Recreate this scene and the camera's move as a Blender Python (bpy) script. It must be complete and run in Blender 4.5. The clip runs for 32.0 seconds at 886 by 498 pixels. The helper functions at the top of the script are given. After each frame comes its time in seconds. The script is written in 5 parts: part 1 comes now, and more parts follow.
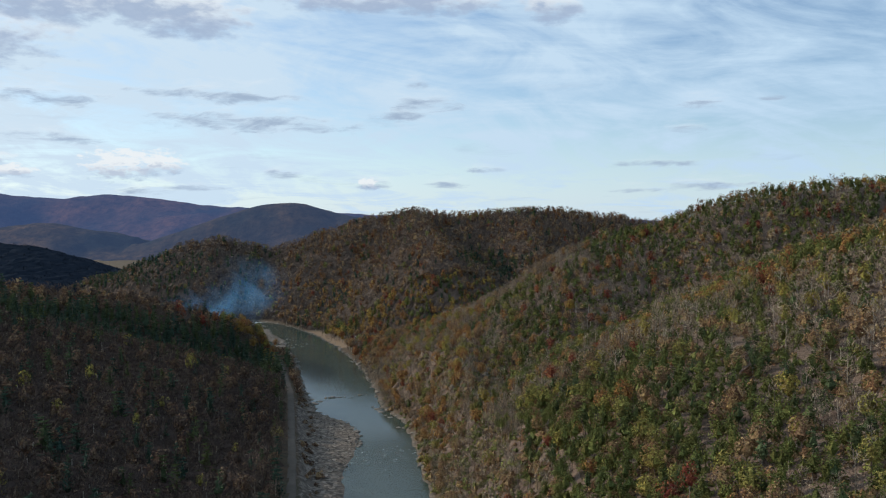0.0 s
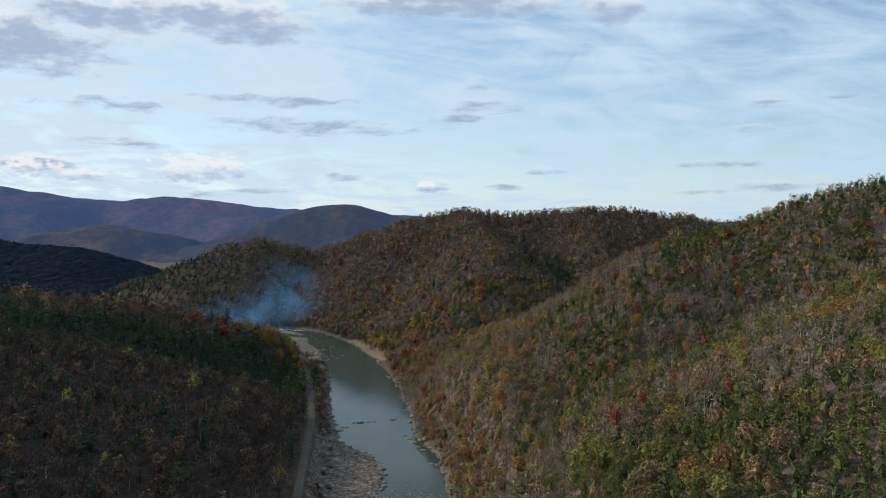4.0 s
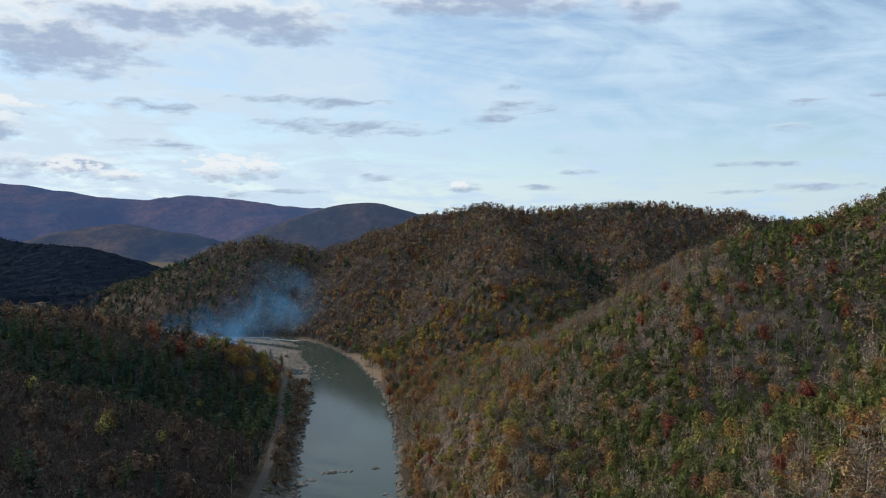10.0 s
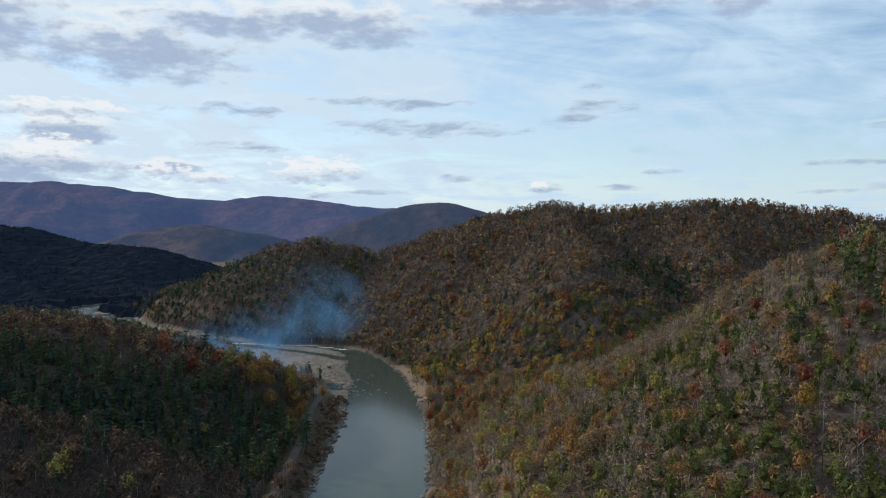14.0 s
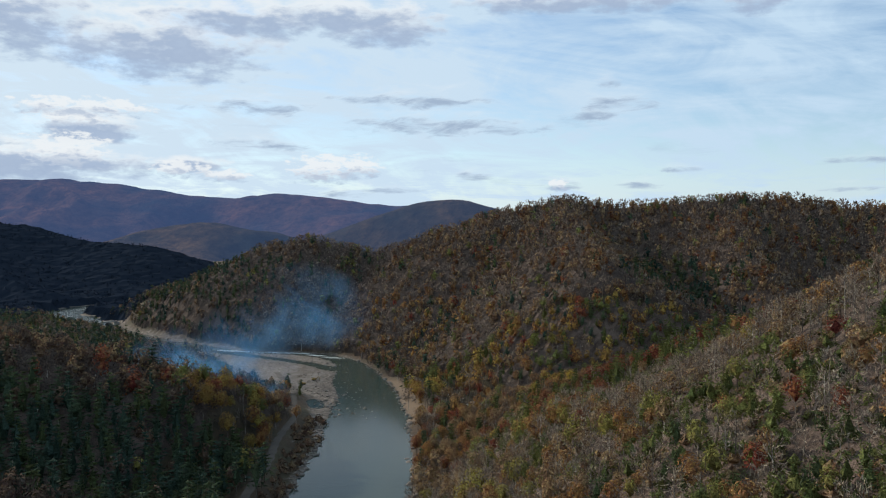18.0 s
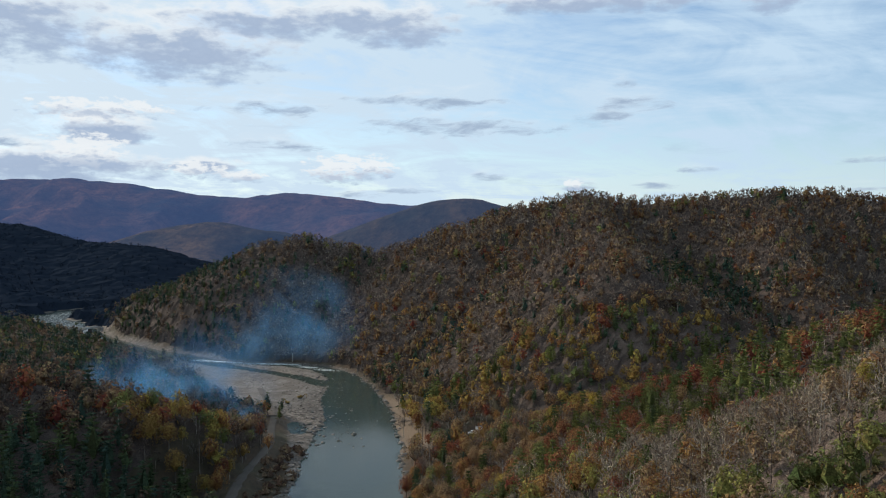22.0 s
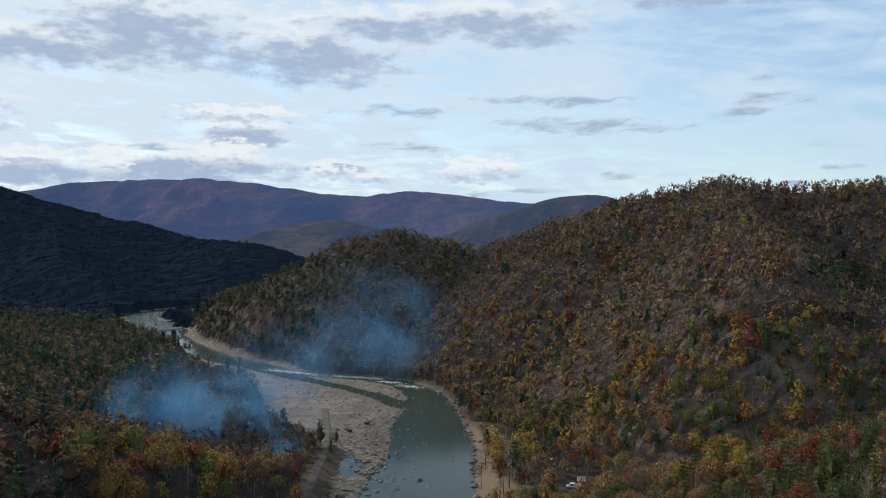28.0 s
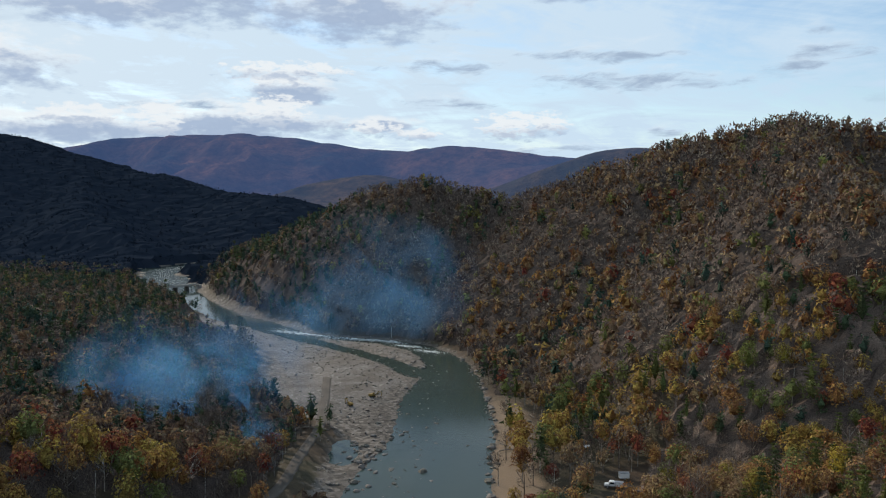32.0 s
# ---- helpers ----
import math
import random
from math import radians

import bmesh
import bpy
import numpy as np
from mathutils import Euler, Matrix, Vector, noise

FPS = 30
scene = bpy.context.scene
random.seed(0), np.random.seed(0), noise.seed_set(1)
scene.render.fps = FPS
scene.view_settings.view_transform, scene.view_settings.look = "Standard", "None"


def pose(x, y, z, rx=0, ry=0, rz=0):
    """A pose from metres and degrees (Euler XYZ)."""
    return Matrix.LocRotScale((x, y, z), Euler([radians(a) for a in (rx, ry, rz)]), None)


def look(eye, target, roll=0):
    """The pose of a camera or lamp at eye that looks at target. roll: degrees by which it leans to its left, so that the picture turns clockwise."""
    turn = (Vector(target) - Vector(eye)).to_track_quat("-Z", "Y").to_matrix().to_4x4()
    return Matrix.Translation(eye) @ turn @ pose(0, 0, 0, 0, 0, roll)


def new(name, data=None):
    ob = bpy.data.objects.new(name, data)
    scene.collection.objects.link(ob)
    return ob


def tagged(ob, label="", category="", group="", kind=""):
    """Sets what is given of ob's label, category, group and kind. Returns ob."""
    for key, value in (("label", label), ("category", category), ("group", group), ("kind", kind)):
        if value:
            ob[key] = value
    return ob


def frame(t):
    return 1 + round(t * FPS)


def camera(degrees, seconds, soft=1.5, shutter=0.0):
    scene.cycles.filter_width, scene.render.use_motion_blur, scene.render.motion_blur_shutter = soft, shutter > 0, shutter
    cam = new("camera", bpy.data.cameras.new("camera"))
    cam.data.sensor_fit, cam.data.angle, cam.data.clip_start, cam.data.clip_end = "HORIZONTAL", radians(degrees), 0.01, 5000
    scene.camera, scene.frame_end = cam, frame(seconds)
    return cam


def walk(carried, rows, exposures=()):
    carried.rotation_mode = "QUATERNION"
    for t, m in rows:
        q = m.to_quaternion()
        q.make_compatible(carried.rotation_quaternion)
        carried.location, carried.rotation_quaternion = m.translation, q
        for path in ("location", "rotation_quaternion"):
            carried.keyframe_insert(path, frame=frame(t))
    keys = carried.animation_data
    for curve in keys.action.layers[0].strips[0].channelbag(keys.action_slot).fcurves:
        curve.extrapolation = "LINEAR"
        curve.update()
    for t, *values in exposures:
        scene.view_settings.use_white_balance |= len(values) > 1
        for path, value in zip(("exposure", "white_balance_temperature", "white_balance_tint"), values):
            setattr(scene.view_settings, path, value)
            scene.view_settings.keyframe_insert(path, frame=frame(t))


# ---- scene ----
cam = camera(55.2, 32.0, soft=1.15)
walk(cam, [
    (0.0, pose(-0.00, -0.00, 110.00, 88.292, 0, 0.000)),
    (1.0, pose(2.01, 18.00, 109.71, 88.376, 0, 0.635)),
    (2.0, pose(4.04, 36.01, 109.39, 88.423, 0, 1.811)),
    (3.0, pose(6.06, 54.01, 109.02, 88.400, 0, 3.124)),
    (3.5, pose(7.07, 62.98, 108.79, 88.422, 0, 3.600)),
    (5.5, pose(11.06, 98.82, 107.63, 88.501, 0, 4.753)),
    (6.0, pose(11.94, 107.79, 107.35, 88.510, 0, 4.810)),
    (7.0, pose(13.39, 125.69, 106.79, 88.520, 0, 4.901)),
    (8.0, pose(14.44, 143.52, 106.28, 88.467, 0, 5.009)),
    (9.0, pose(15.30, 161.25, 105.92, 88.438, 0, 5.487)),
    (10.0, pose(16.42, 178.81, 105.78, 88.459, 0, 6.217)),
    (11.0, pose(18.30, 196.03, 105.74, 88.577, 0, 7.230)),
    (12.0, pose(20.93, 212.94, 105.71, 88.613, 0, 8.841)),
    (13.0, pose(23.62, 229.74, 105.60, 88.601, 0, 10.051)),
    (14.0, pose(25.29, 246.61, 105.30, 88.496, 0, 11.596)),
    (14.5, pose(25.60, 255.09, 105.09, 88.442, 0, 12.170)),
    (16.5, pose(25.48, 289.17, 104.17, 88.405, 0, 12.628)),
    (17.0, pose(25.25, 297.70, 104.01, 88.400, 0, 12.685)),
    (18.0, pose(24.30, 314.76, 103.81, 88.383, 0, 12.781)),
    (19.0, pose(22.77, 331.76, 103.59, 88.409, 0, 12.992)),
    (20.0, pose(20.73, 348.52, 103.17, 88.428, 0, 13.370)),
    (21.0, pose(18.45, 364.99, 102.60, 88.402, 0, 13.662)),
    (22.0, pose(16.26, 381.20, 102.03, 88.409, 0, 13.793)),
    (23.0, pose(14.44, 397.22, 101.55, 88.431, 0, 14.422)),
    (24.0, pose(12.95, 413.18, 101.06, 88.443, 0, 15.527)),
    (25.0, pose(11.56, 429.15, 100.50, 88.489, 0, 17.540)),
    (25.5, pose(10.74, 437.16, 100.09, 88.472, 0, 18.789)),
    (27.5, pose(7.12, 469.22, 97.79, 88.435, 0, 21.931)),
    (28.0, pose(6.05, 477.19, 97.11, 88.403, 0, 22.305)),
    (28.5, pose(4.81, 485.12, 96.24, 88.087, 0, 22.372)),
    (29.0, pose(3.40, 493.02, 95.19, 86.871, 0, 22.379)),
    (29.5, pose(1.82, 500.91, 94.13, 86.018, 0, 22.440)),
    (30.0, pose(0.06, 508.84, 93.15, 85.938, 0, 22.976)),
    (31.0, pose(-3.88, 524.70, 91.26, 85.783, 0, 24.428)),
    (32.0, pose(-8.16, 540.54, 89.45, 85.542, 0, 25.377)),
])

# ---- sky and sun ----
SUN_AZ, SUN_EL = -64.0, 23.0        # degrees from the valley's axis (+y) towards the right, and above the horizon
sun_way = Vector((math.sin(radians(SUN_AZ)) * math.cos(radians(SUN_EL)), math.cos(radians(SUN_AZ)) * math.cos(radians(SUN_EL)), math.sin(radians(SUN_EL))))
sun = new("sun", bpy.data.lights.new("sun", "SUN"))
sun.data.energy, sun.data.angle, sun.data.color = 4.2, radians(0.8), (1.0, 0.87, 0.72)
sun.matrix_world = look(sun_way * 1000, (0, 0, 0))

world = bpy.data.worlds.new("sky")
scene.world = world
world.use_nodes = True


class Nodes:
    """A short hand for node trees."""

    def __init__(self, tree):
        self.tree = tree
        tree.nodes.clear()

    def add(self, kind, **kw):
        n = self.tree.nodes.new(kind)
        for k, v in kw.items():
            if k == "ins":
                for name, value in v.items():
                    s = n.inputs[name]
                    if isinstance(value, bpy.types.NodeSocket):
                        self.tree.links.new(value, s)
                    else:
                        s.default_value = value
            else:
                setattr(n, k, v)
        return n

    def math(self, op, a, b=0.0, c=0.0, clamp=False):
        n = self.add("ShaderNodeMath", operation=op, use_clamp=clamp)
        for i, v in enumerate((a, b, c)):
            if isinstance(v, bpy.types.NodeSocket):
                self.tree.links.new(v, n.inputs[i])
            else:
                n.inputs[i].default_value = v
        return n.outputs[0]

    def ramp(self, fac, stops, mode="LINEAR"):
        n = self.add("ShaderNodeValToRGB")
        n.color_ramp.interpolation = mode
        els = n.color_ramp.elements
        while len(els) < len(stops):
            els.new(0.5)
        for e, (p, c) in zip(els, stops):
            e.position = p
            e.color = (*c, 1) if len(c) == 3 else c
        self.tree.links.new(fac, n.inputs[0])
        return n.outputs[0]

    def noise(self, vec, scale, detail=4, rough=0.55, dist=0.0):
        n = self.add("ShaderNodeTexNoise")
        n.inputs["Scale"].default_value, n.inputs["Detail"].default_value = scale, detail
        n.inputs["Roughness"].default_value, n.inputs["Distortion"].default_value = rough, dist
        if vec is not None:
            self.tree.links.new(vec, n.inputs["Vector"])
        return n.outputs["Fac"]

    def mix(self, fac, a, b, blend="MIX"):
        n = self.add("ShaderNodeMix", data_type="RGBA", blend_type=blend)
        for i, v in ((0, fac), (6, a), (7, b)):
            if isinstance(v, bpy.types.NodeSocket):
                self.tree.links.new(v, n.inputs[i])
            else:
                n.inputs[i].default_value = (*v, 1) if isinstance(v, tuple) and len(v) == 3 else v
        return n.outputs[2]


# clouds: degrees to the left of the valley's axis, degrees above the horizon, half their width and height
STREAKS = [(25.6, 7.59, 4.2, 0.5), (15.1, 8.22, 4.9, 0.46), (11.7, 6.43, 6.1, 0.5), (2.7, 7.14, 2.3, 0.34), (1.8, 9.16, 0.9, 0.31), (-16.9, 7.59, 1.4, 0.34), (-16.0, 6.01, 1.4, 0.27), (-13.9, 3.95, 2.8, 0.23), (-17.3, 2.42, 2.8, 0.34), (-13.1, 2.22, 2.0, 0.19), (10.7, 3.22, 1.3, 0.31), (-2.9, 3.6, 1.3, 0.19), (-0.6, 2.62, 1.6, 0.23), (4.6, 2.61, 1.6, 0.27), (25.1, 5.1, 2.3, 0.23), (19.2, 2.05, 2.2, 0.27), (-17.2, 2.41, 3.1, 0.31), (-21.1, 7.9, 0.8, 0.23), (42.3, 4.98, 3.5, 0.27), (16.9, 2.34, 2.3, 0.23), (1.4, 7.92, 2.3, 0.53), (13.4, 6.82, 4.8, 0.46), (23.4, 5.16, 2.3, 0.23), (25.3, 5.36, 3.1, 0.27)]
BANKS = [(31.0, 11.01, 6.2, 1.68), (25.6, 12.96, 5.6, 0.84), (16.7, 12.75, 3.6, 0.99), (3.3, 14.79, 5.7, 0.46), (-7.4, 13.86, 1.7, 0.76), (41.6, 12.16, 6.0, 2.1), (39.1, 3.59, 6.6, 0.99), (35.4, 5.83, 2.9, 0.76), (19.2, 13.38, 5.7, 0.84), (-8.1, 14.1, 1.3, 0.46), (47.0, 10.61, 6.2, 0.99), (48.8, 3.18, 5.4, 0.76), (29.3, 3.78, 2.2, 0.38), (3.6, 14.37, 8.4, 0.57), (56.0, 6.71, 6.6, 1.53)]
PUFFS = [(20.9, 3.82, 2.0, 0.92), (18.6, 3.93, 1.7, 0.69), (29.9, 3.65, 1.7, 0.53), (27.0, 3.28, 1.5, 0.38), (43.7, 3.98, 1.6, 1.15), (36.6, 4.65, 2.3, 1.07), (36.4, 6.65, 2.2, 0.61), (4.9, 2.73, 0.7, 0.34), (48.4, 4.22, 2.9, 0.69), (35.7, 7.35, 4.0, 0.53)]


def build_sky():
    nd = Nodes(world.node_tree)
    way = nd.add("ShaderNodeTexCoord").outputs["Generated"]
    sep = nd.add("ShaderNodeSeparateXYZ", ins={0: way})
    up = nd.math("MAXIMUM", sep.outputs[2], 0.0)
    deep = nd.math("ADD", up, 0.10)
    u, v = nd.math("DIVIDE", sep.outputs[0], deep), nd.math("DIVIDE", sep.outputs[1], deep)
    flat = nd.add("ShaderNodeCombineXYZ", ins={0: u, 1: v, 2: 0.0}).outputs[0]
    left = nd.math("MULTIPLY", nd.math("ARCTAN2", nd.math("MULTIPLY", sep.outputs[0], -1.0), sep.outputs[1]), 57.3)
    high = nd.math("MULTIPLY", nd.math("ARCSINE", sep.outputs[2]), 57.3)
    angles = nd.add("ShaderNodeCombineXYZ", ins={0: nd.math("MULTIPLY", left, 0.42), 1: high, 2: 0.0}).outputs[0]
    wide = nd.add("ShaderNodeCombineXYZ", ins={0: nd.math("MULTIPLY", left, 0.24), 1: nd.math("MULTIPLY_ADD", left, 0.03, high), 2: 3.0}).outputs[0]
    billow = nd.noise(angles, 1.15, 8, 0.58)
    wisp = nd.noise(wide, 1.7, 7, 0.62, 0.4)

    def cover(clouds, fray, low, top, up=0.0, tall=1.0):
        """How far clouds hide the sky: uneven shapes round each place, frayed by the noise, lifted by up and made tall as parts of their height."""
        near = None
        for a, e, w, h in clouds:
            at = nd.add("ShaderNodeCombineXYZ", ins={0: nd.math("DIVIDE", nd.math("SUBTRACT", left, a), w), 1: nd.math("DIVIDE", nd.math("SUBTRACT", high, e + up * h), h * tall), 2: 0.0}).outputs[0]
            d = nd.add("ShaderNodeVectorMath", operation="DOT_PRODUCT", ins={0: at, 1: at}).outputs["Value"]
            near = d if near is None else nd.math("SMOOTH_MIN", near, d, 0.4)
        n = nd.add("ShaderNodeMapRange", interpolation_type="SMOOTHSTEP", ins={"Value": nd.math("SUBTRACT", fray, near), "From Min": low, "From Max": top})
        return n.outputs[0]

    curl = nd.math("MULTIPLY_ADD", nd.noise(angles, 2.4, 8, 0.6), 6.0, -1.9)
    ragged = nd.math("MULTIPLY_ADD", billow, 5.0, -1.25)
    frayed = nd.math("MULTIPLY_ADD", wisp, 7.0, -2.5)

    sky = nd.add("ShaderNodeTexSky", sky_type="NISHITA", sun_disc=False, sun_elevation=radians(SUN_EL), sun_rotation=radians(SUN_AZ), altitude=500)
    sky.air_density, sky.dust_density, sky.ozone_density = 1.0, 0.25, 2.5
    layer = nd.add("ShaderNodeBackground", ins={0: sky.outputs[0], 1: 0.14})
    # a high thin veil, whiter towards the sun, with streaks of clearer sky
    tilted = nd.add("ShaderNodeCombineXYZ", ins={0: nd.math("MULTIPLY", left, 0.10), 1: nd.math("MULTIPLY_ADD", left, -0.05, nd.math("MULTIPLY", high, 0.30)), 2: 0.0}).outputs[0]
    streak = nd.math("ADD", nd.math("MULTIPLY", nd.noise(flat, 0.85, 8, 0.66, 1.3), 0.5), nd.math("MULTIPLY", nd.noise(tilted, 0.9, 8, 0.6, 1.6), 0.5))
    to_sun = nd.ramp(nd.math("MULTIPLY_ADD", left, 0.008, 0.42), [(0.2, (0, 0, 0)), (0.9, (1, 1, 1))])
    veil = nd.ramp(nd.math("MULTIPLY_ADD", to_sun, 0.13, streak), [(0.42, (0.15, 0.15, 0.15)), (0.60, (1, 1, 1))])
    veil = nd.math("MAXIMUM", veil, nd.ramp(up, [(0.0, (0.85, 0.85, 0.85)), (0.14, (0, 0, 0))]))
    white = nd.add("ShaderNodeBackground", ins={0: nd.mix(to_sun, (0.52, 0.70, 0.88), (0.69, 0.81, 0.91)), 1: 1.0})
    layer = nd.add("ShaderNodeMixShader", ins={0: veil, 1: layer.outputs[0], 2: white.outputs[0]})
    bright = nd.add("ShaderNodeBackground", ins={0: (0.85, 0.89, 0.92, 1), 1: 1.0})
    dull = nd.add("ShaderNodeBackground", ins={0: nd.mix(billow, (0.235, 0.335, 0.53), (0.43, 0.55, 0.74)), 1: 0.95})
    thin = nd.add("ShaderNodeBackground", ins={0: (0.36, 0.47, 0.63, 1), 1: 0.95})

    def over(base, cloud, amount, most):
        return nd.add("ShaderNodeMixShader", ins={0: nd.math("MULTIPLY", amount, most), 1: base.outputs[0], 2: cloud.outputs[0]})

    # scattered low clouds outside the banks, then the banks with bright tops and dull bases
    grey = nd.ramp(nd.noise(flat, 1.5, 7, 0.6, 0.5), [(0.60, (0, 0, 0)), (0.74, (0.3, 0.3, 0.3))])
    layer = over(layer, thin, grey, 1.0)
    layer = over(layer, bright, cover(BANKS, ragged, -0.3, 1.3, 0.6, 1.2), 0.8)
    layer = over(layer, bright, cover(STREAKS, frayed, -0.4, 3.0, 0.9, 1.8), 0.35)
    layer = over(layer, dull, cover(BANKS, ragged, -0.2, 1.4, -0.1), 0.85)
    layer = over(layer, thin, cover(STREAKS, frayed, -0.2, 2.0), 0.92)
    layer = over(layer, bright, cover(PUFFS, curl, -0.1, 0.9, 0.1), 0.92)
    layer = over(layer, dull, cover(PUFFS, curl, 0.0, 1.7, -0.7, 0.7), 0.62)
    nd.add("ShaderNodeOutputWorld", ins={0: layer.outputs[0]})


build_sky()
scene.view_settings.exposure = 0.0

# ---- materials ----
def material(name, rough=0.85, metal=0.0):
    m = bpy.data.materials.new(name)
    m.use_nodes = True
    nd = Nodes(m.node_tree)
    b = nd.add("ShaderNodeBsdfPrincipled")
    b.inputs["Roughness"].default_value, b.inputs["Metallic"].default_value = rough, metal
    b.inputs["Specular IOR Level"].default_value = 0.25
    nd.add("ShaderNodeOutputMaterial", ins={0: b.outputs[0]})
    return m, nd, b


def wire(nd, a, b):
    nd.tree.links.new(a, b)


def place(nd):
    return nd.add("ShaderNodeNewGeometry").outputs["Position"]


def bumped(nd, b, height, strength, size):
    n = nd.add("ShaderNodeBump", ins={"Height": height, "Strength": strength, "Distance": size})
    wire(nd, n.outputs[0], b.inputs["Normal"])


def worn(name, colour, rough=0.6, metal=0.0, scale=3.0, spread=0.35):
    """Paint, metal, stone or wood with grain and stains."""
    m, nd, b = material(name, rough, metal)
    obj = nd.add("ShaderNodeTexCoord").outputs["Object"]
    stain, grain = nd.noise(obj, scale * 0.4, 4), nd.noise(obj, scale * 6, 4)
    both = nd.math("ADD", nd.math("MULTIPLY", stain, 0.65), nd.math("MULTIPLY", grain, 0.35))
    lo, hi = tuple(c * (1 - spread) for c in colour), tuple(min(1, c * (1 + spread)) for c in colour)
    wire(nd, nd.ramp(both, [(0.3, lo), (0.7, hi)]), b.inputs["Base Color"])
    bumped(nd, b, grain, 0.3, 0.02)
    return m


LEAF_STOPS = [(0.00, (0.080, 0.057, 0.045)), (0.16, (0.150, 0.098, 0.062)), (0.30, (0.215, 0.145, 0.082)), (0.42, (0.215, 0.112, 0.045)), (0.54, (0.235, 0.150, 0.046)), (0.64, (0.255, 0.195, 0.055)), (0.74, (0.140, 0.140, 0.048)), (0.84, (0.085, 0.108, 0.040)), (0.93, (0.175, 0.058, 0.034)), (1.00, (0.125, 0.042, 0.034))]
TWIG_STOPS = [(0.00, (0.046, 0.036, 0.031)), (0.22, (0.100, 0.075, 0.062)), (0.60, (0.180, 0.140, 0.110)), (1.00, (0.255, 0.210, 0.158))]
PINE_STOPS = [(0.00, (0.020, 0.040, 0.034)), (0.25, (0.040, 0.064, 0.045)), (0.50, (0.066, 0.078, 0.028)), (0.75, (0.104, 0.112, 0.036)), (1.00, (0.180, 0.185, 0.058))]
# navy tones hold the far ridge's cloud shade and haze
RIDGE_SHADE_STOPS = [(0.0, (0.012, 0.018, 0.027)), (1.0, (0.018, 0.024, 0.034))]
BARK_STOPS = [(0.0, (0.070, 0.056, 0.045)), (0.6, (0.140, 0.119, 0.098)), (1.0, (0.294, 0.266, 0.231))]


def foliage(name, stops, joined, glow=0.25, patchy=True):
    """Leaves, needles or twigs; a tree's own tone, and small changes from clump to clump. joined: the tone is stored in the mesh."""
    m, nd, b = material(name, 0.9)
    b.inputs["Specular IOR Level"].default_value = 0.03 if patchy else 0.0
    if joined:
        tone = nd.add("ShaderNodeAttribute", attribute_name="tone").outputs["Fac"]
    else:
        tone = nd.add("ShaderNodeObjectInfo").outputs["Random"]
    isle = nd.add("ShaderNodeNewGeometry").outputs["Random Per Island"]
    colour = nd.ramp(tone, stops)
    vary = nd.add("ShaderNodeHueSaturation", ins={"Hue": nd.math("MULTIPLY_ADD", isle, 0.05, 0.475), "Saturation": 1.0,
                                                  "Value": nd.math("MULTIPLY_ADD", isle, 0.9, 0.58), "Color": colour}).outputs[0]
    dapple = nd.noise(place(nd), 3.2, 4, 0.7)
    vary = vary if not patchy else nd.mix(1.0, vary, nd.ramp(dapple, [(0.34, (0.3, 0.3, 0.3)), (0.66, (1.85, 1.85, 1.85))]), "MULTIPLY")
    wire(nd, vary, b.inputs["Base Color"])
    if glow:
        t = nd.add("ShaderNodeBsdfTranslucent", ins={0: vary})
        mix = nd.add("ShaderNodeMixShader", ins={0: glow, 1: b.outputs[0], 2: t.outputs[0]})
        out = [n for n in nd.tree.nodes if n.bl_idname == "ShaderNodeOutputMaterial"][0]
        wire(nd, mix.outputs[0], out.inputs[0])
    return m


M_LEAF = foliage("leaves", LEAF_STOPS, True)
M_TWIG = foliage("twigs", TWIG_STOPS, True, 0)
M_PINE = foliage("needles", PINE_STOPS, True, 0.15)
M_RIDGE = foliage("woods with painted shade", RIDGE_SHADE_STOPS, True, 0, False)
M_BARK, M_BARK_ONE = foliage("bark", BARK_STOPS, True, 0), foliage("bark of single trees", BARK_STOPS, False, 0)


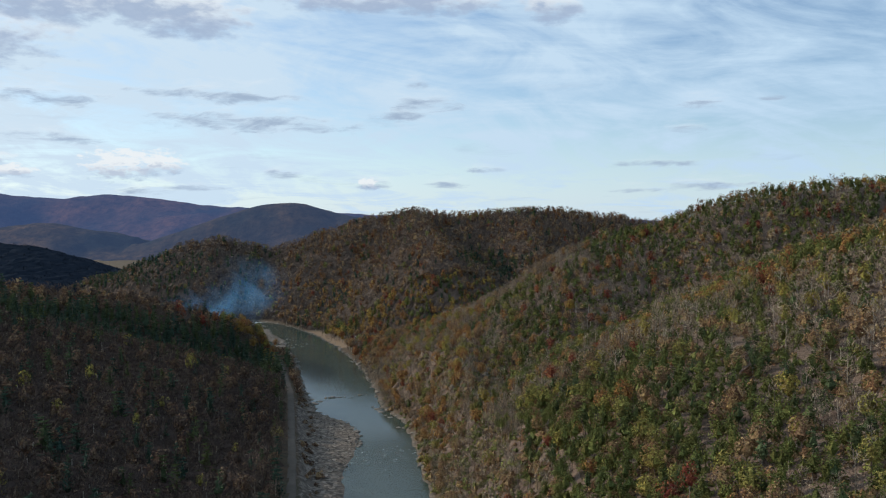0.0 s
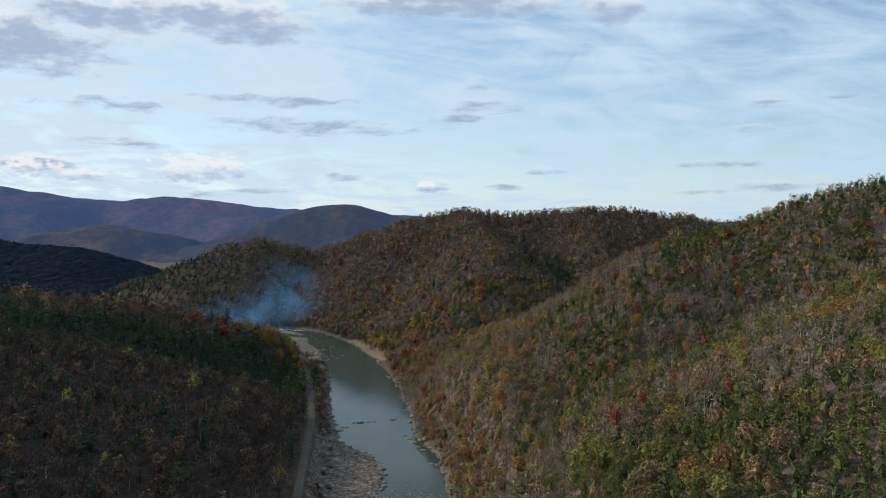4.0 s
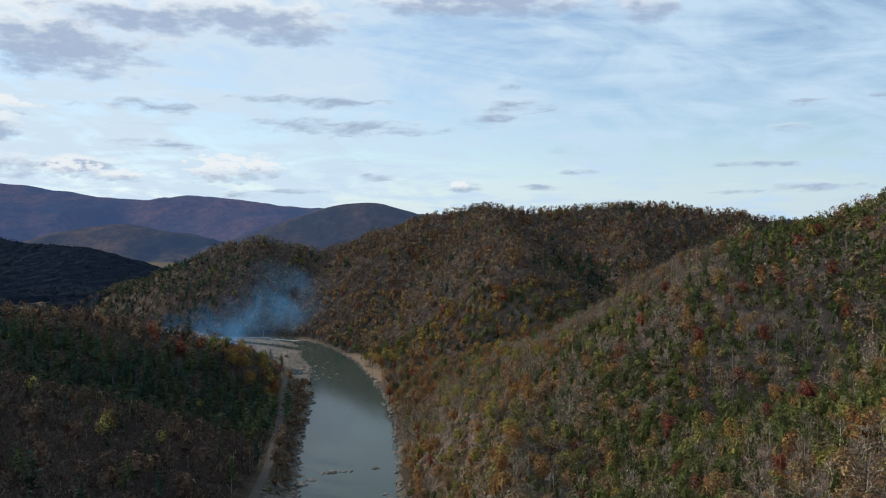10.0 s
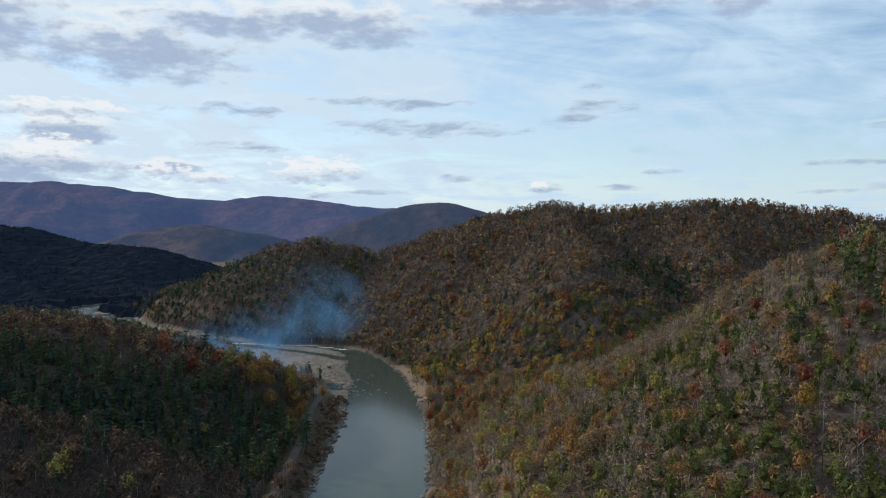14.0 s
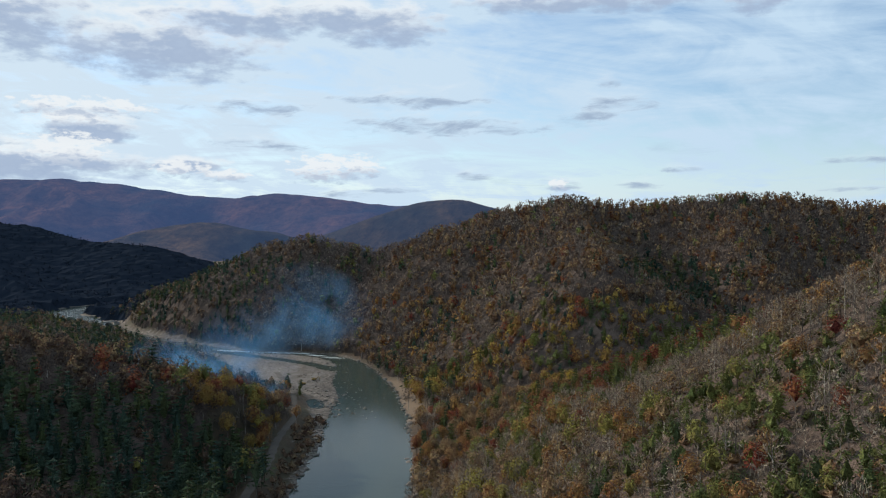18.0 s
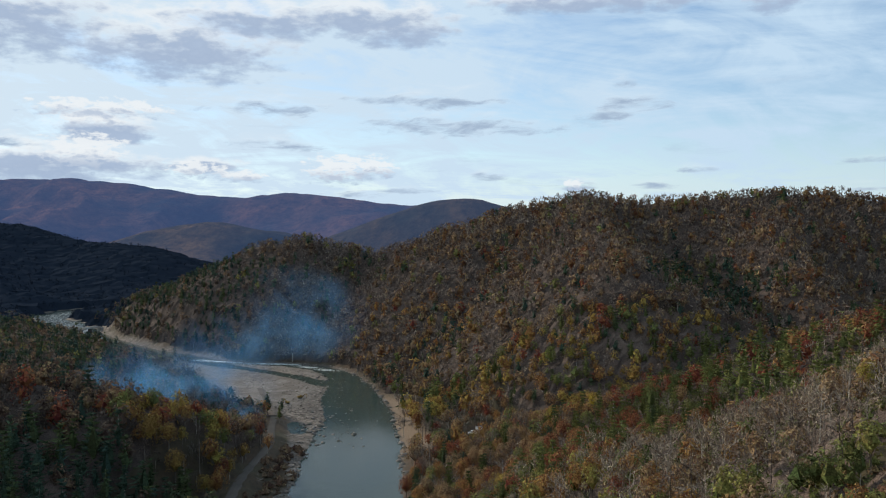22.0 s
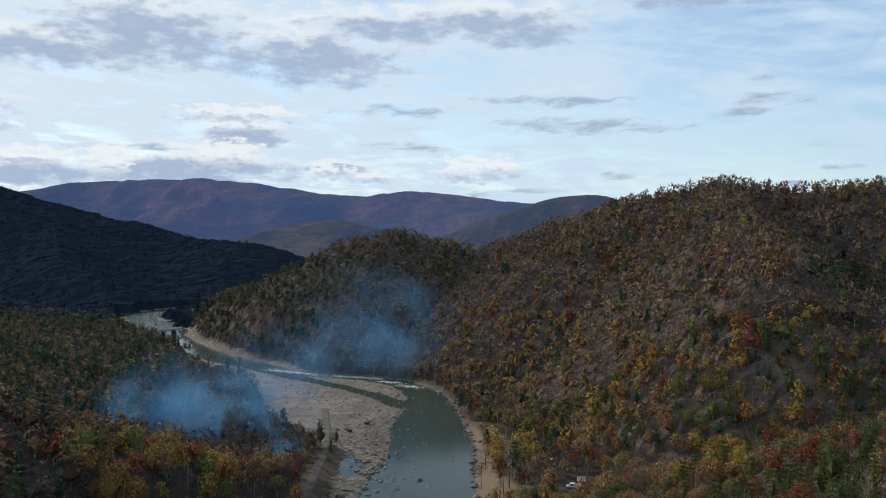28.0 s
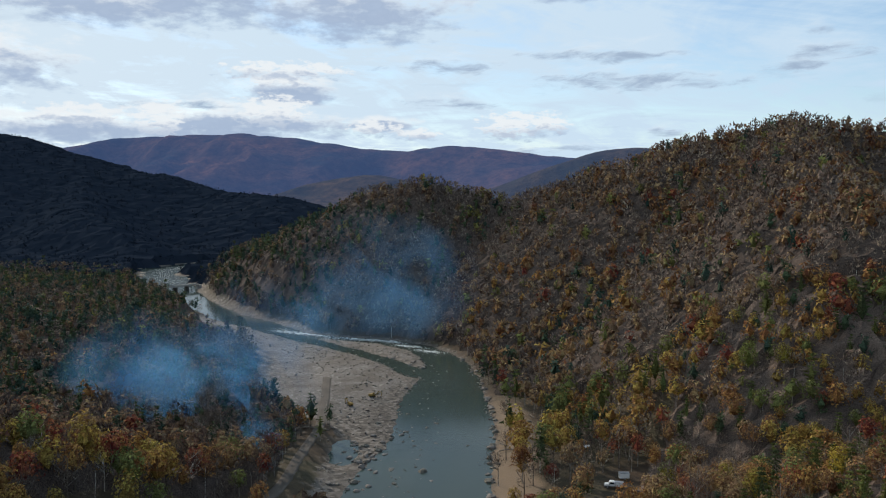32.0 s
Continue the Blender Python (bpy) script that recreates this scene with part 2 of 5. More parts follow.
def ground_material():
    m, nd, b = material("forest floor, gravel and sand", 0.95)
    p = place(nd)
    big, mid, fine = nd.noise(p, 0.03, 5), nd.noise(p, 0.25, 5, 0.6), nd.noise(p, 2.2, 5, 0.65)
    litter = nd.mix(nd.ramp(mid, [(0.35, (0, 0, 0)), (0.65, (1, 1, 1))]), (0.036, 0.026, 0.018), (0.08, 0.052, 0.031))
    litter = nd.mix(nd.ramp(big, [(0.4, (0, 0, 0)), (0.65, (0.7, 0.7, 0.7))]), litter, (0.05, 0.047, 0.025))
    stone = nd.add("ShaderNodeTexVoronoi", feature="F1", ins={"Vector": p, "Scale": 1.1, "Randomness": 1.0})
    cobble = nd.ramp(stone.outputs["Color"], [(0.1, (0.075, 0.067, 0.058)), (0.6, (0.155, 0.14, 0.125)), (0.95, (0.30, 0.275, 0.25))])
    gravel = nd.mix(nd.ramp(mid, [(0.42, (0, 0, 0)), (0.58, (1, 1, 1))]), cobble, (0.135, 0.12, 0.107))
    gravel = nd.mix(nd.ramp(nd.noise(p, 0.06, 5, 0.65, 1.0), [(0.45, (0, 0, 0)), (0.62, (0.85, 0.85, 0.85))]), gravel, (0.085, 0.072, 0.058))
    st = nd.add("ShaderNodeAttribute", attribute_name="stony").outputs["Fac"]
    rubble = nd.ramp(nd.add("ShaderNodeTexVoronoi", feature="F1", ins={"Vector": p, "Scale": 0.8, "Randomness": 1.0}).outputs["Color"], [(0.15, (0.035, 0.03, 0.026)), (0.55, (0.10, 0.085, 0.07)), (0.95, (0.24, 0.21, 0.18))])
    patchy = nd.math("MULTIPLY_ADD", nd.math("SUBTRACT", nd.noise(p, 0.12, 5, 0.65), 0.5), 1.6, st, True)
    gravel = nd.mix(nd.ramp(patchy, [(0.35, (0, 0, 0)), (0.6, (0.9, 0.9, 0.9))]), gravel, rubble)
    sand = nd.mix(fine, (0.13, 0.09, 0.058), (0.22, 0.16, 0.105))
    wet = nd.mix(mid, (0.06, 0.052, 0.042), (0.11, 0.095, 0.08))
    g = nd.add("ShaderNodeAttribute", attribute_name="gravel").outputs["Fac"]
    s = nd.add("ShaderNodeAttribute", attribute_name="sand").outputs["Fac"]
    w = nd.add("ShaderNodeAttribute", attribute_name="wet").outputs["Fac"]
    edge = nd.math("MULTIPLY_ADD", nd.math("SUBTRACT", mid, 0.5), 1.2, g, True)
    c = nd.mix(nd.ramp(edge, [(0.35, (0, 0, 0)), (0.65, (1, 1, 1))]), litter, gravel)
    edge = nd.math("MULTIPLY_ADD", nd.math("SUBTRACT", fine, 0.5), 1.0, s, True)
    c = nd.mix(nd.ramp(edge, [(0.3, (0, 0, 0)), (0.7, (1, 1, 1))]), c, sand)
    c = nd.mix(nd.math("MULTIPLY", w, 0.85), c, wet)
    wire(nd, c, b.inputs["Base Color"])
    bumped(nd, b, nd.math("ADD", mid, nd.math("MULTIPLY", fine, 0.5)), 0.7, 0.5)
    return m


def water_material():
    m, nd, b = material("green river water", 0.12)
    p = place(nd)
    wave = nd.noise(p, 0.55, 4, 0.6, 0.4)
    ripple = nd.noise(p, 2.2, 4, 0.65)
    big = nd.noise(p, 0.02, 3)
    body = nd.mix(big, (0.032, 0.047, 0.041), (0.045, 0.062, 0.053))
    foam_area = nd.add("ShaderNodeAttribute", attribute_name="foam").outputs["Fac"]
    crest = nd.ramp(nd.math("MULTIPLY_ADD", foam_area, 0.30, nd.noise(p, 0.5, 6, 0.72, 1.2)), [(0.78, (0, 0, 0)), (0.9, (1, 1, 1))])
    crest = nd.math("MULTIPLY", crest, nd.ramp(foam_area, [(0.05, (0, 0, 0)), (0.3, (1, 1, 1))]))
    wire(nd, nd.mix(crest, body, (0.62, 0.66, 0.66)), b.inputs["Base Color"])
    wire(nd, nd.math("MULTIPLY_ADD", crest, 0.6, 0.10), b.inputs["Roughness"])
    b.inputs["Specular IOR Level"].default_value = 0.10
    rough = nd.math("MULTIPLY_ADD", foam_area, 1.0, 0.05)
    bumped(nd, b, nd.math("ADD", wave, nd.math("MULTIPLY", ripple, 0.3)), rough, 0.35)
    return m


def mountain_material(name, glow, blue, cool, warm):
    """Woods seen through miles of air; the haze is painted as a blue emission."""
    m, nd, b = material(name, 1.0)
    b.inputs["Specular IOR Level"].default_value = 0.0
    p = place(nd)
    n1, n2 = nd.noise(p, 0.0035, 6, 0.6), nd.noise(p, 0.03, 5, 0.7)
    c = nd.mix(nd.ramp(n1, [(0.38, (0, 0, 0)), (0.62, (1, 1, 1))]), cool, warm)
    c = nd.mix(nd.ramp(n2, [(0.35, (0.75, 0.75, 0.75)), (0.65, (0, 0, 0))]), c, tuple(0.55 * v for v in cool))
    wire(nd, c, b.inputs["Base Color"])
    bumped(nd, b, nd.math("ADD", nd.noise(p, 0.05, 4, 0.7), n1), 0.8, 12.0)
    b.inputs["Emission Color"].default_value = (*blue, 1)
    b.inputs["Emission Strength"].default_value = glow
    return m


def smoke_material(name, dense):
    m = bpy.data.materials.new(name)
    m.use_nodes = True
    nd = Nodes(m.node_tree)
    tc = nd.add("ShaderNodeTexCoord")
    uv = nd.add("ShaderNodeSeparateXYZ", ins={0: tc.outputs["UV"]})
    a, c = nd.math("MULTIPLY_ADD", uv.outputs[0], 2, -1), nd.math("MULTIPLY_ADD", uv.outputs[1], 2, -1)
    r2 = nd.math("ADD", nd.math("MULTIPLY", a, a), nd.math("MULTIPLY", c, c))
    soft = nd.math("POWER", nd.math("SUBTRACT", 1.0, r2, 0, True), 1.3)
    puff = nd.ramp(nd.noise(tc.outputs["Object"], 0.032, 4, 0.45, 0.6), [(0.30, (0, 0, 0)), (0.74, (1, 1, 1))], "EASE")
    fac = nd.math("MULTIPLY", nd.math("MULTIPLY", soft, puff), dense)
    lit = nd.add("ShaderNodeBsdfDiffuse", ins={0: (0.14, 0.42, 0.80, 1)})
    thr = nd.add("ShaderNodeBsdfTranslucent", ins={0: (0.14, 0.42, 0.80, 1)})
    body = nd.add("ShaderNodeMixShader", ins={0: 0.5, 1: lit.outputs[0], 2: thr.outputs[0]})
    clear = nd.add("ShaderNodeBsdfTransparent")
    mix = nd.add("ShaderNodeMixShader", ins={0: fac, 1: clear.outputs[0], 2: body.outputs[0]})
    nd.add("ShaderNodeOutputMaterial", ins={0: mix.outputs[0]})
    return m


M_GROUND, M_WATER = ground_material(), water_material()
M_SMOKE, M_HAZE = smoke_material("drifting blue smoke", 0.55), smoke_material("thin blue haze of smoke", 0.27)
# both glow blue in place of haze, the nearer hills less
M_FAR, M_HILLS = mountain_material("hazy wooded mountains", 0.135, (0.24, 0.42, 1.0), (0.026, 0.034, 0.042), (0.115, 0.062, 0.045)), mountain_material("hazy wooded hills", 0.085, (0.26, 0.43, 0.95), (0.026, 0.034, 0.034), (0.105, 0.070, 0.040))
M_ROAD = worn("packed gravel road", (0.085, 0.073, 0.061), 0.95, 0, 0.25, 0.35)
M_STONE = worn("river stone", (0.17, 0.152, 0.134), 0.9, 0, 0.8, 0.35)
M_CLIFF = worn("weathered grey rock", (0.13, 0.12, 0.10), 0.95, 0, 0.5, 0.5)
M_LOG = worn("bleached drift wood", (0.22, 0.185, 0.15), 0.9, 0, 1.0, 0.3)
M_YELLOW = worn("yellow machine paint", (0.26, 0.17, 0.045), 0.7)
M_WHITE = worn("white vehicle paint", (0.75, 0.75, 0.73), 0.35, 0, 1.0, 0.08)
M_DARK = worn("dark rubber and steel", (0.03, 0.03, 0.03), 0.6)
M_STEEL = worn("grey steel", (0.35, 0.35, 0.36), 0.45, 0.8)
M_CONCRETE = worn("grey concrete", (0.42, 0.40, 0.37), 0.9, 0, 0.6)
M_GLASS = material("dark window glass", 0.08)[0]
M_GLASS.node_tree.nodes["Principled BSDF"].inputs["Base Color"].default_value = (0.015, 0.02, 0.025, 1)
M_GLASS.node_tree.nodes["Principled BSDF"].inputs["Specular IOR Level"].default_value = 0.6

# ---- the lie of the land ----
def lattice(ix, iy, seed):
    n = np.sin(ix * 127.1 + iy * 311.7 + seed * 74.7) * 43758.5453
    return n - np.floor(n)


def value_noise(x, y, seed=0):
    ix, iy = np.floor(x), np.floor(y)
    fx, fy = x - ix, y - iy
    fx, fy = fx * fx * (3 - 2 * fx), fy * fy * (3 - 2 * fy)
    a, b = lattice(ix, iy, seed), lattice(ix + 1, iy, seed)
    c, d = lattice(ix, iy + 1, seed), lattice(ix + 1, iy + 1, seed)
    return (a + (b - a) * fx) * (1 - fy) + (c + (d - c) * fx) * fy


def fractal(x, y, size, octaves=4, seed=0, gain=0.5):
    """Noise between about -1 and 1, whose largest forms are size metres across."""
    total, amp, norm = 0.0, 1.0, 0.0
    for i in range(octaves):
        total = total + amp * (value_noise(x / size * 2 ** i, y / size * 2 ** i, seed + i) - 0.5)
        norm += amp * 0.5
        amp *= gain
    return total / norm


def along(x, y, pts):
    """Distance to a line of (x, y, value) and the value at its nearest place."""
    best, val = np.full(np.shape(x), 1e9), np.zeros(np.shape(x))
    for (x0, y0, v0), (x1, y1, v1) in zip(pts, pts[1:]):
        dx, dy = x1 - x0, y1 - y0
        t = np.clip(((x - x0) * dx + (y - y0) * dy) / (dx * dx + dy * dy), 0, 1)
        d = np.hypot(x - x0 - t * dx, y - y0 - t * dy)
        near = d < best
        best, val = np.where(near, d, best), np.where(near, v0 + (v1 - v0) * t, val)
    return best, val


def ridge(x, y, pts, slope, crest=12.0):
    """The height of a ridge whose crest runs along pts and whose flanks fall with the slope."""
    best = np.full(np.shape(x), -1e9)
    for a, b in zip(pts, pts[1:]):
        d, h = along(x, y, (a, b))
        best = np.maximum(best, h - (np.sqrt((slope * d) ** 2 + crest ** 2) - crest))
    return best


def shoulder(x, y, pts, front, back, crest=10.0):
    """The height of a spur that runs out across the valley: the crest at each x, and flanks that fall towards and away from the start."""
    line = np.array(pts, float).T
    d = y - np.interp(x, line[0], line[1])
    slope = np.where(d < 0, front, back)
    return np.interp(x, line[0], line[2]) - (np.sqrt((slope * d) ** 2 + crest ** 2) - crest)


def soft_max(a, b, k=8.0):
    m = np.maximum(a, b)
    return m + k * np.log(np.exp((a - m) / k) + np.exp((b - m) / k))


# channels: x, y, half the width
CHANNEL = [(10, -260, 17), (2, -60, 17), (-2, 80, 17), (-6, 180, 17), (-12, 250, 17), (-20, 320, 17), (-27, 372, 17), (-27, 400, 15), (-30, 440, 12), (-38, 470, 15), (-55, 500, 19), (-61, 522, 21),
           (-72, 575, 22.5), (-90, 658, 22.5), (-101, 700, 21), (-118, 755, 21), (-131, 800, 17.5), (-154, 850, 17), (-170, 888, 13), (-181, 912, 10), (-198, 932, 9),
           (-215, 946, 7.5), (-240, 954, 6), (-275, 951, 4), (-300, 953, 6), (-337, 970, 11), (-375, 985, 11), (-440, 1028, 12), (-508, 1082, 13),
           (-548, 1112, 18), (-595, 1150, 26), (-643, 1205, 28), (-645, 1270, 22), (-590, 1350, 18), (-520, 1460, 18)]
SIDE_CHANNEL = [(-186, 888, 6), (-211, 907, 4), (-240, 922, 4), (-268, 933, 4.5), (-300, 946, 5), (-330, 962, 8)]
PUDDLE = [(-151, 766, 2.5), (-156, 774, 4.4), (-162, 784, 3.2)]
# the gravel road by the river, and its end on the gravel bank: x, y, height
ROAD = [(-20, -120, 6), (-30, 60, 6), (-38, 200, 6), (-50, 270, 6), (-64, 356, 6), (-76, 422, 6), (-94, 520, 6), (-105, 564, 6), (-124, 640, 5.5), (-136, 675, 5), (-143, 701, 4), (-150, 732, 3), (-165, 764, 2.4),
        (-175, 790, 2.2), (-193, 820, 2), (-219, 862, 2)]
# crests: x, y, height of the ground
CENTRAL = [(-500, 1300, 30), (-490, 1220, 31), (-470, 1150, 32), (-441, 1105, 36), (-374, 1105, 60), (-328, 1105, 78), (-292, 1105, 83), (-257, 1105, 76), (-223, 1105, 70), (-183, 1105, 78),
           (-146, 1105, 93), (-100, 1105, 109), (-40, 1105, 119), (5, 1105, 113), (79, 1105, 119), (150, 1105, 121), (214, 1105, 112), (281, 1110, 102), (420, 1130, 90), (600, 1150, 90)]
SPURS = [[(-40, 1105, 118), (-26, 1020, 101), (-10, 945, 87), (4, 895, 75), (30, 880, 60), (68, 868, 42), (105, 850, 26)], [(-292, 1105, 80), (-285, 1040, 50), (-280, 990, 18)],
         [(-160, 1105, 88), (-165, 1030, 52), (-160, 960, 14)], [(118, 1105, 120), (104, 1030, 96), (108, 965, 68), (125, 905, 42)], [(230, 1105, 110), (215, 1010, 80), (200, 930, 50)]]
RIGHT_FAR = [(-48, 606, 2), (-20, 590, 29), (0, 575, 41), (20, 550, 51), (40, 535, 64), (60, 524, 80), (80, 524, 93), (100, 530, 100), (130, 530, 106), (160, 527, 117), (200, 522, 125), (260, 525, 129), (420, 540, 150)]
RIGHT_NEAR = [(0, 330, 10), (21, 300, 33), (36, 292, 47), (52, 290, 55), (67, 290, 62), (88, 290, 71), (113, 292, 82), (151, 295, 100), (230, 300, 122), (420, 320, 170)]
RIGHT_PINES = [(-60, 735, 3), (-25, 735, 13), (0, 735, 22), (20, 735, 29), (40, 735, 36), (60, 735, 43), (100, 737, 56), (160, 740, 76), (300, 745, 110), (420, 750, 120)]
LEFT_NEAR = [(-640, 450, 100), (-420, 465, 76), (-270, 482, 51), (-220, 488, 41), (-190, 490, 35), (-160, 490, 28), (-140, 490, 24), (-120, 490, 19), (-105, 490, 14), (-90, 490, 6), (-70, 490, -6)]
LEFT_FAR = [(-640, 585, 92), (-420, 600, 69), (-320, 610, 58), (-280, 615, 53), (-240, 625, 48), (-220, 635, 43), (-200, 642, 38), (-180, 650, 33), (-160, 660, 27), (-150, 665, 22), (-140, 672, 8), (-125, 680, -10)]
TERRACE = [(-350, 880, 6), (-400, 880, 8), (-490, 880, 9), (-650, 880, 16)]
LEFT_RIDGE = [(-640, 1600, 12), (-719, 1600, 34), (-800, 1600, 60), (-888, 1600, 66), (-985, 1600, 80), (-1065, 1600, 98), (-1193, 1600, 118), (-1261, 1600, 136), (-1405, 1600, 168), (-1800, 1600, 240)]


LEFT_SPUR = [(-1193, 1600, 110), (-1000, 1420, 70), (-860, 1300, 40), (-720, 1250, 14)]


def far_line(pts, y, was):
    k = y / was
    return [(px * k, y, 100 + (pz - 100) * k) for px, pz in pts]


MOUNTAIN = far_line([(-4700, 250), (-4200, 296), (-3842, 338), (-3421, 343), (-2912, 340), (-2655, 320), (-2408, 286), (-2139, 245), (-1944, 237), (-1720, 255), (-1515, 243), (-1228, 202), (-900, 180), (-300, 150), (600, 130), (2400, 130)], 3500, 4300)
KNOB = far_line([(-1100, 20), (-800, 60), (-694, 100), (-594, 149), (-528, 166), (-465, 171), (-398, 152), (-318, 135), (-100, 110), (300, 80)], 2570, 2570)
MIDDLE = far_line([(-2200, 60), (-1773, 31), (-1662, 52), (-1553, 92), (-1402, 108), (-1234, 83), (-1109, 54), (-900, 30)], 2700, 3000)


def shores(x, y):
    """How far a place lies from the nearest water's edge; below 0 in the water."""
    edge = np.full(np.shape(x), 1e9)
    for line in (CHANNEL, SIDE_CHANNEL, PUDDLE):
        for a, b in zip(line, line[1:]):
            d, w = along(x, y, (a, b))
            edge = np.minimum(edge, d - w)
    return edge + 1.6 * fractal(x, y, 14, 3, 5) + 1.0 * fractal(x, y, 5, 2, 9) + np.clip((y - 1085) / 30, 0, 1) * (4 + 22 * fractal(x, y, 26, 3, 13))


def bank_side(x, y):
    """1 left of the river as the camera flies, 0 right of it."""
    best, side = np.full(np.shape(x), 1e9), np.zeros(np.shape(x))
    for (x0, y0, _), (x1, y1, _) in zip(CHANNEL, CHANNEL[1:]):
        dx, dy = x1 - x0, y1 - y0
        t = np.clip(((x - x0) * dx + (y - y0) * dy) / (dx * dx + dy * dy), 0, 1)
        d = np.hypot(x - x0 - t * dx, y - y0 - t * dy)
        near = d < best
        best, side = np.where(near, d, best), np.where(near, dx * (y - y0) - dy * (x - x0) > 0, side)
    return side


def land(x, y):
    """The height of the ground."""
    x, y = np.asarray(x, float), np.asarray(y, float)
    edge = shores(x, y)
    floor = np.where(edge < 0, np.maximum(edge * 0.25, -1.6), np.minimum(0.09 * edge, 1.0) + 0.012 * np.clip(edge, 0, 400))
    h = ridge(x, y, CENTRAL, 0.62)
    for s in SPURS:
        h = soft_max(h, ridge(x, y, s, 0.75, 8), 4)
    rise = np.clip((x - 10) / 70, 0, 1)
    h = soft_max(h, shoulder(x, y, RIGHT_FAR, 0.10 + 0.42 * rise, 0.26 + 0.14 * rise, 6), 4)
    h = soft_max(h, shoulder(x, y, RIGHT_NEAR, 0.10, 0.14 + 0.06 * rise), 4)
    h = soft_max(h, shoulder(x, y, RIGHT_PINES, 0.16, 0.34), 4)
    h = soft_max(h, shoulder(x, y, LEFT_NEAR, 0.015, 0.34, 3), 3)
    h = soft_max(h, shoulder(x, y, LEFT_FAR, 0.25, 0.45, 4), 3)
    for line, slope in ((TERRACE, 0.16), (LEFT_RIDGE, 0.30), (LEFT_SPUR, 0.5)):
        h = soft_max(h, ridge(x, y, line, slope), 5)
    away = np.clip((edge - 6) / 60, 0, 1)
    h = h + away * (5.0 * fractal(x, y, 90, 4, 21) + 2.0 * fractal(x, y, 25, 3, 31)) * np.clip(h / 25, 0, 1)
    h = soft_max(h, floor, 1.2) - 0.0
    keep = np.clip((edge - 1) / 22, 0, 1) * np.where((bank_side(x, y) > 0) & (y < 985), np.clip((left_limit(y) + 5 - x) / 7, 0, 1), 1.0)
    h = floor + (h - floor) * keep
    d, z = along(x, y, ROAD)
    bed = np.clip((7.5 - d) / 4.5, 0, 1)
    return h + (z - h) * bed * bed * (3 - 2 * bed)


def distance(x, y, last):
    """The height of the mountains far behind the valley."""
    lines = ((MOUNTAIN, 0.3),) if last else ((KNOB, 0.42), (MIDDLE, 0.32))
    h = np.max([ridge(x, y, line, slope, 30) for line, slope in lines], axis=0)
    spur = 1 - np.abs(fractal(x + 0.35 * y, y * 0.55, 430, 4, 41, 0.45)) * 2.8
    crest = np.abs(y - 3500) if last else np.where(x > -950, np.abs(y - 2570), np.abs(y - 2700))
    return h + 120 * (spur - 0.85) * np.clip(crest / 350, 0, 1) * np.clip(h / 60, 0, 1) + 6 * fractal(x, y, 60, 2, 47) + 3

# ---- ground, water, road, mountains ----
def spread(marks, grow=1.13, most=70.0):
    """Coordinates whose steps are fine between the marks (from, to, step) and grow outside."""
    lo, hi, inner = marks
    out = []
    for a, b, s in inner:
        out += list(np.arange(a, b, s))
    v, s, tail = inner[-1][1], inner[-1][2], []
    while v < hi:
        tail.append(v)
        s = min(s * grow, most)
        v += s
    v, s, head_ = inner[0][0], inner[0][2], []
    while v > lo:
        s = min(s * grow, most)
        v -= s
        head_.append(v)
    return np.array(head_[::-1] + out + tail)


def mesh_from(name, verts, faces, k, smooth=False):
    """A mesh of faces with k corners each, from arrays."""
    me = bpy.data.meshes.new(name)
    n = len(faces)
    me.vertices.add(len(verts))
    me.vertices.foreach_set("co", np.asarray(verts, np.float32).ravel())
    me.loops.add(n * k)
    me.loops.foreach_set("vertex_index", np.asarray(faces, np.int32).ravel())
    me.polygons.add(n)
    me.polygons.foreach_set("loop_start", (np.arange(n) * k).astype(np.int32))
    me.update(calc_edges=True)
    if smooth:
        me.shade_smooth()
    return me


def sheet(name, gx, gy, gz):
    n, m = gx.shape
    i = np.arange((n - 1) * (m - 1))
    r, c = i // (m - 1), i % (m - 1)
    q = np.stack([r * m + c, r * m + c + 1, (r + 1) * m + c + 1, (r + 1) * m + c], 1)
    return mesh_from(name, np.stack([gx, gy, gz], -1).reshape(-1, 3), q, 4, True)


def attribute(me, name, values):
    a = me.attributes.new(name, "FLOAT", "POINT")
    a.data.foreach_set("value", np.asarray(values, np.float32).ravel())


LEFT_LINE = [(x, y) for x, y, z in ROAD if y < 800] + [(-198, 803), (-238, 832), (-284, 890), (-330, 914), (-402, 952), (-480, 1000), (-545, 1046), (-585, 1085)]


def left_limit(y):
    """Where the woods of the left bank end."""
    return np.interp(y, [p[1] for p in LEFT_LINE], [p[0] for p in LEFT_LINE])


def bare_ground(x, y):
    """How far a place is gravel: the bars and banks of the river."""
    edge, left_side = shores(x, y), bank_side(x, y)
    right = np.clip((np.where(y > 925, 4.0, 2.2) - edge) / 2, 0, 1) * (1 - left_side)
    beach = np.clip((x - left_limit(y) - 1) / 4, 0, 1) * left_side * (y < 985)
    beach = beach * np.where((y > 505) & (y < 715), 0.30 + 0.6 * np.clip((3.5 - edge) / 2, 0, 1), 1.0)
    beach = beach * np.where((y >= 715) & (y < 800), np.clip((x - left_limit(y) - 5) / 8, 0.25, 1), 1.0)
    up = np.clip((9 - edge) / 4, 0, 1) * (y > 1060) * (x < -480)
    return np.maximum(right, np.maximum(beach, up)), edge


